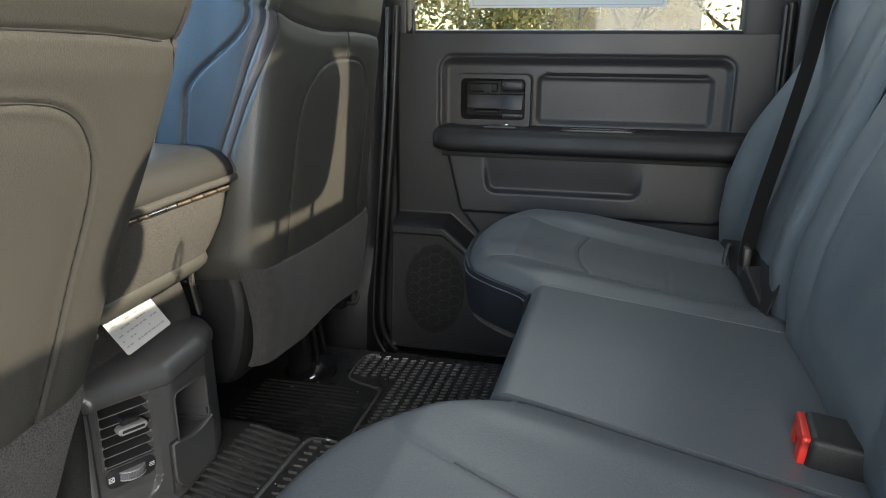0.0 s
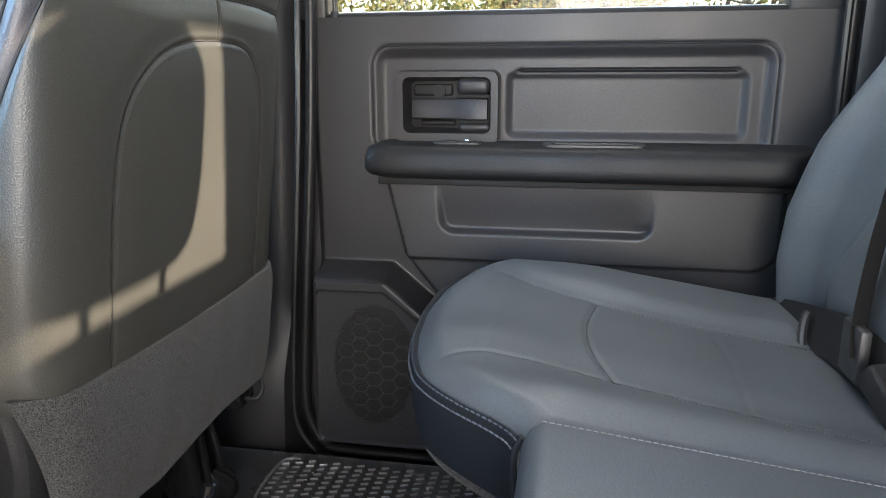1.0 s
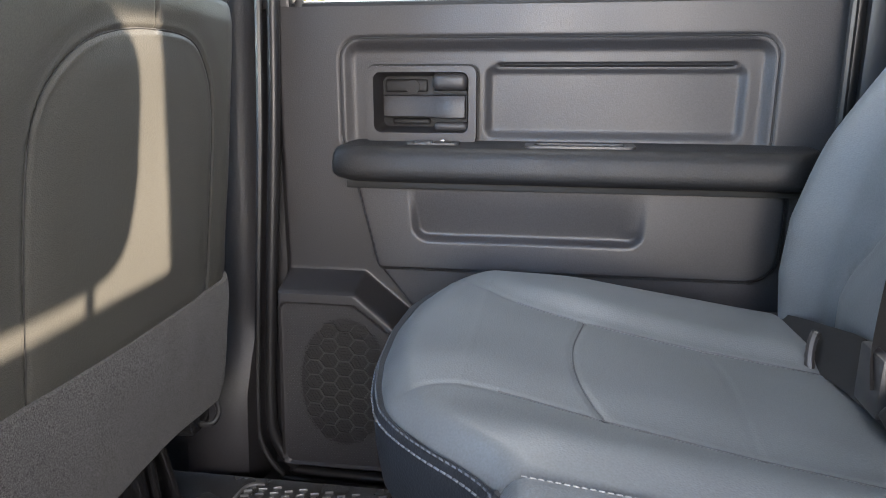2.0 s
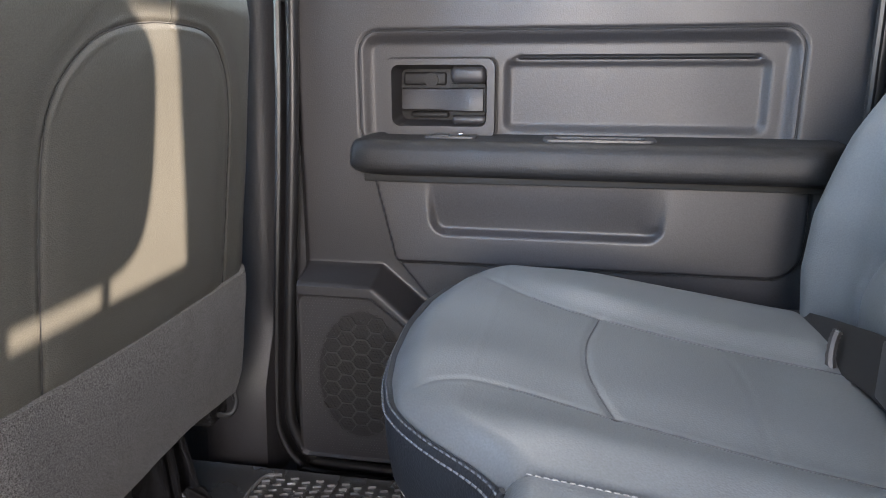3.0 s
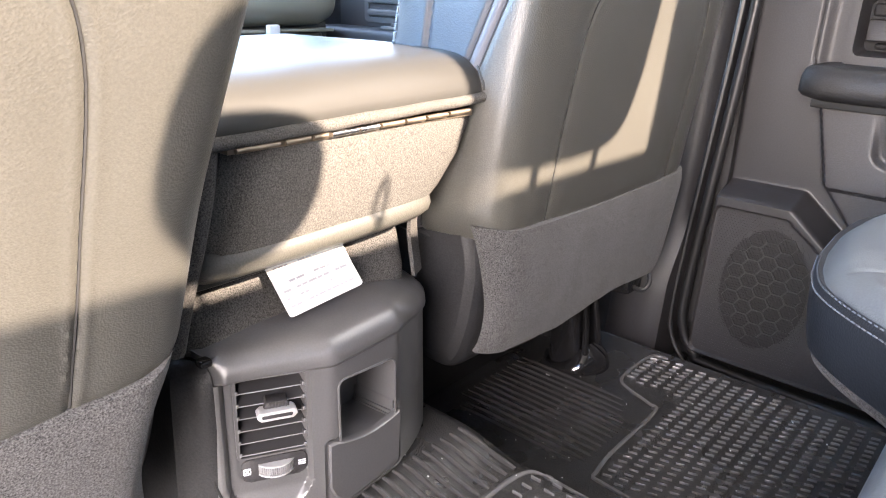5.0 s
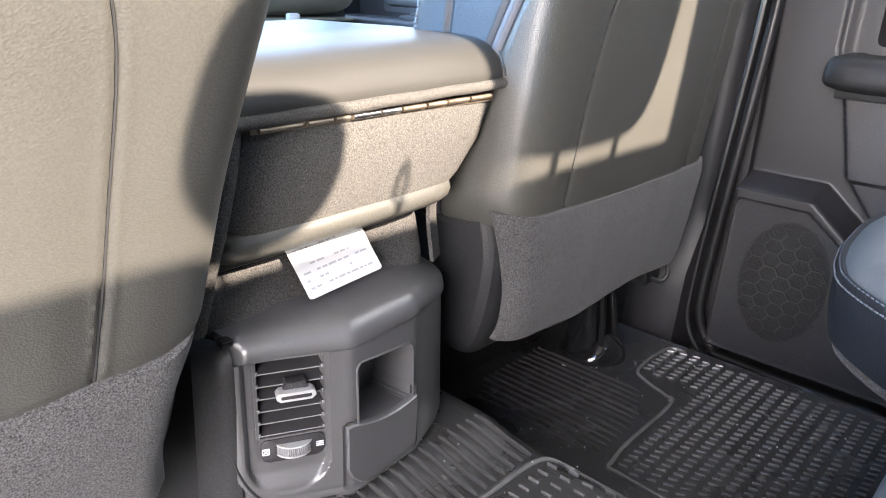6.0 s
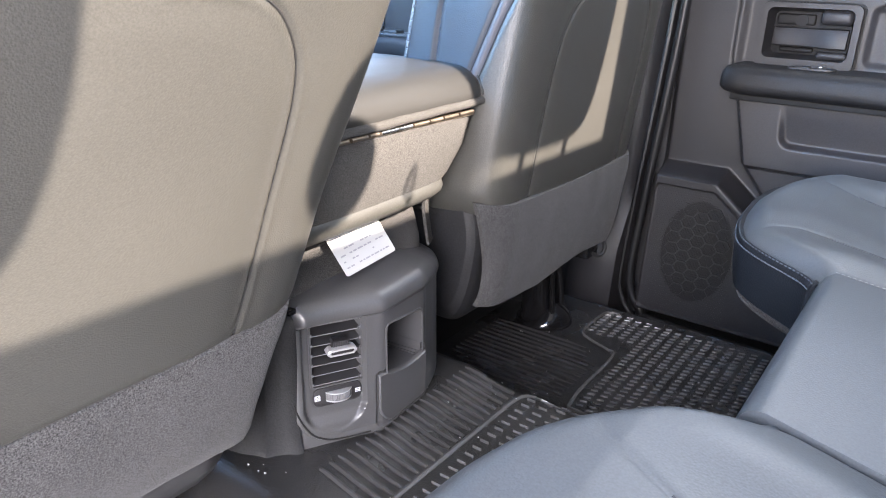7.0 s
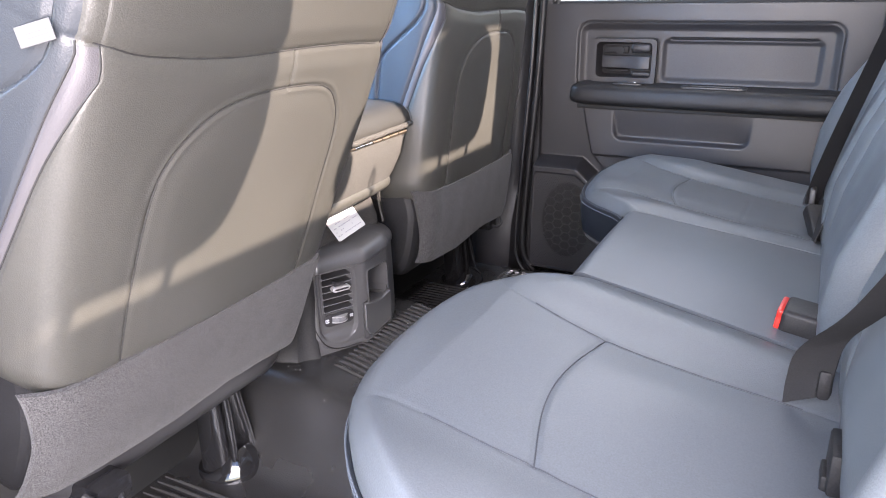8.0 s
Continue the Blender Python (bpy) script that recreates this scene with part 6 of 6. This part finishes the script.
part("hook", boxes(((-1.082, 0.470, 0.440), (-1.068, 0.496, 0.478), 0.004)), PAPER, dash_ob, "small white tab")
bm = bmesh.new()
for s in (-1, 1):
    prism(bm, [(-1.47, 0.60), (-1.40, 0.60), (-0.92, 1.42), (-0.99, 1.42)], lambda a, c: (a, 0.80 * s, c), (0, 0.05 * s, 0))
tagged(part("pillar_a", bm, PLASTIC_D, smooth=False), "dark windscreen pillars", "pillar", kind="structure")
bm = bmesh.new()
prism(bm, [(-1.44, 0.62), (-1.435, 0.62), (-0.955, 1.42), (-0.96, 1.42)], lambda a, c: (a, -0.80, c), (0, 1.6, 0))
ws = tagged(part("windscreen", bm, GLASS, smooth=False), "clear windscreen glass", "window", kind="structure")
ws.visible_shadow = False

# ---- outside ----
bm = bmesh.new()
n = 60
gx = np.linspace(-1, 1, n)
pts = []
for a in gx:
    for b in gx:
        x, y = 400 * a * abs(a), 400 * b * abs(b)
        pts.append((x, y, -0.62 + 0.25 * float(sstep(7, 14, y)) * (y > 0)))
grid(bm, pts, n, n)
tagged(part("ground", bm, GROUND), "pale concrete lot reaching far out", "ground", kind="structure")
bm = bmesh.new()
bx = np.linspace(-40, 40, 40)
by = np.linspace(8.5, 60, 30)
grid(bm, [(x, y, -0.60 + 0.9 * float(sstep(8.5, 16, y)) + 0.15 * noise.noise((x * 0.3, y * 0.3, 0))) for x in bx for y in by], 40, 30)
tagged(part("bank", bm, GRASS), "leaf-covered bank behind the lot", "ground", kind="structure")


def tree(x, y, h, spread, leaf, rng, leaves):
    tr = thing("tree", (x, y, 0.0), "thin autumn tree with sparse yellow-green leaves", "tree", "autumn trees")
    bm = bmesh.new()
    tips = []

    def limb(p, d, length, r, depth):
        pts = [p]
        for k in range(4):
            d = (d + Vector((rng.uniform(-.25, .25), rng.uniform(-.25, .25), rng.uniform(-.05, .15)))).normalized()
            pts.append(pts[-1] + d * length / 4)
        tube(bm, pts, [r * (1 - 0.15 * k) for k in range(5)], 5)
        if depth:
            for k in range(4):
                a = rng.uniform(0, 6.28)
                limb(pts[rng.randint(1, 4)], Vector((math.cos(a) * spread, math.sin(a) * spread, rng.uniform(0.2, 0.9))).normalized(), length * rng.uniform(.45, .7), r * 0.5, depth - 1)
        else:
            tips.extend(pts[1:])
    limb(Vector((x, y, -0.5)), Vector((0, 0, 1)), h * 0.55, h * 0.018, 2)
    part("trunk", bm, BARK, tr)
    me_v, me_f = [], []
    for _ in range(leaves):
        c = rng.choice(tips) + Vector((rng.gauss(0, .22), rng.gauss(0, .22), rng.gauss(0, .2)))
        s = rng.uniform(0.03, 0.075)
        u = Vector((rng.gauss(0, 1), rng.gauss(0, 1), rng.gauss(0, 1))).normalized()
        v = u.orthogonal().normalized()
        k = len(me_v)
        me_v += [c - u * s, c + v * s * 0.5, c + u * s, c - v * s * 0.5]
        me_f.append((k, k + 1, k + 2, k + 3))
    me = bpy.data.meshes.new("crown")
    me.from_pydata([tuple(p) for p in me_v], [], me_f)
    me.materials.append(leaf)
    ob = new("crown", me)
    ob.parent = tr
    ob.matrix_parent_inverse = tr.matrix_basis.inverted()


rng = random.Random(11)
for i in range(16):
    tree(-9 + i * 1.05 + rng.uniform(-.4, .4), rng.uniform(9.5, 14.0), rng.uniform(3.0, 5.0), rng.uniform(0.7, 1.2), LEAF if i % 3 else LEAF2, rng, 1500)
# low brush between the trees
bm_v, bm_f = [], []
for _ in range(9000):
    c = Vector((rng.uniform(-12, 10), rng.uniform(9.0, 12.5), 0))
    c.z = -0.4 + abs(rng.gauss(0, 0.75)) * (0.6 + 0.5 * noise.noise((c.x * 0.7, c.y, 0)))
    s = rng.uniform(0.04, 0.10)
    u = Vector((rng.gauss(0, 1), rng.gauss(0, 1), rng.gauss(0, 1))).normalized()
    v = u.orthogonal().normalized()
    k = len(bm_v)
    bm_v += [c - u * s, c + v * s * 0.5, c + u * s, c - v * s * 0.5]
    bm_f.append((k, k + 1, k + 2, k + 3))
me = bpy.data.meshes.new("brush")
me.from_pydata([tuple(p) for p in bm_v], [], bm_f)
me.materials.append(LEAF)
tagged(new("brush", me), "low tangled brush with yellow-green leaves", "bushes", kind="stuff")
house = thing("shed", (0.5, 17.0, 0.0), "tan rendered shed behind the trees", "shed")
part("wall", boxes(((-1.6, 16.0, -0.4), (1.6, 19.0, 1.9), 0.02)), TAN, house, smooth=False)
bm = bmesh.new()
prism(bm, [(-1.9, 1.85), (1.9, 1.85), (1.9, 2.0), (0.0, 2.7), (-1.9, 2.0)], lambda a, c: (a, 15.8, c), (0, 3.4, 0))
part("roof", bm, ROOF_BROWN, house, smooth=False)
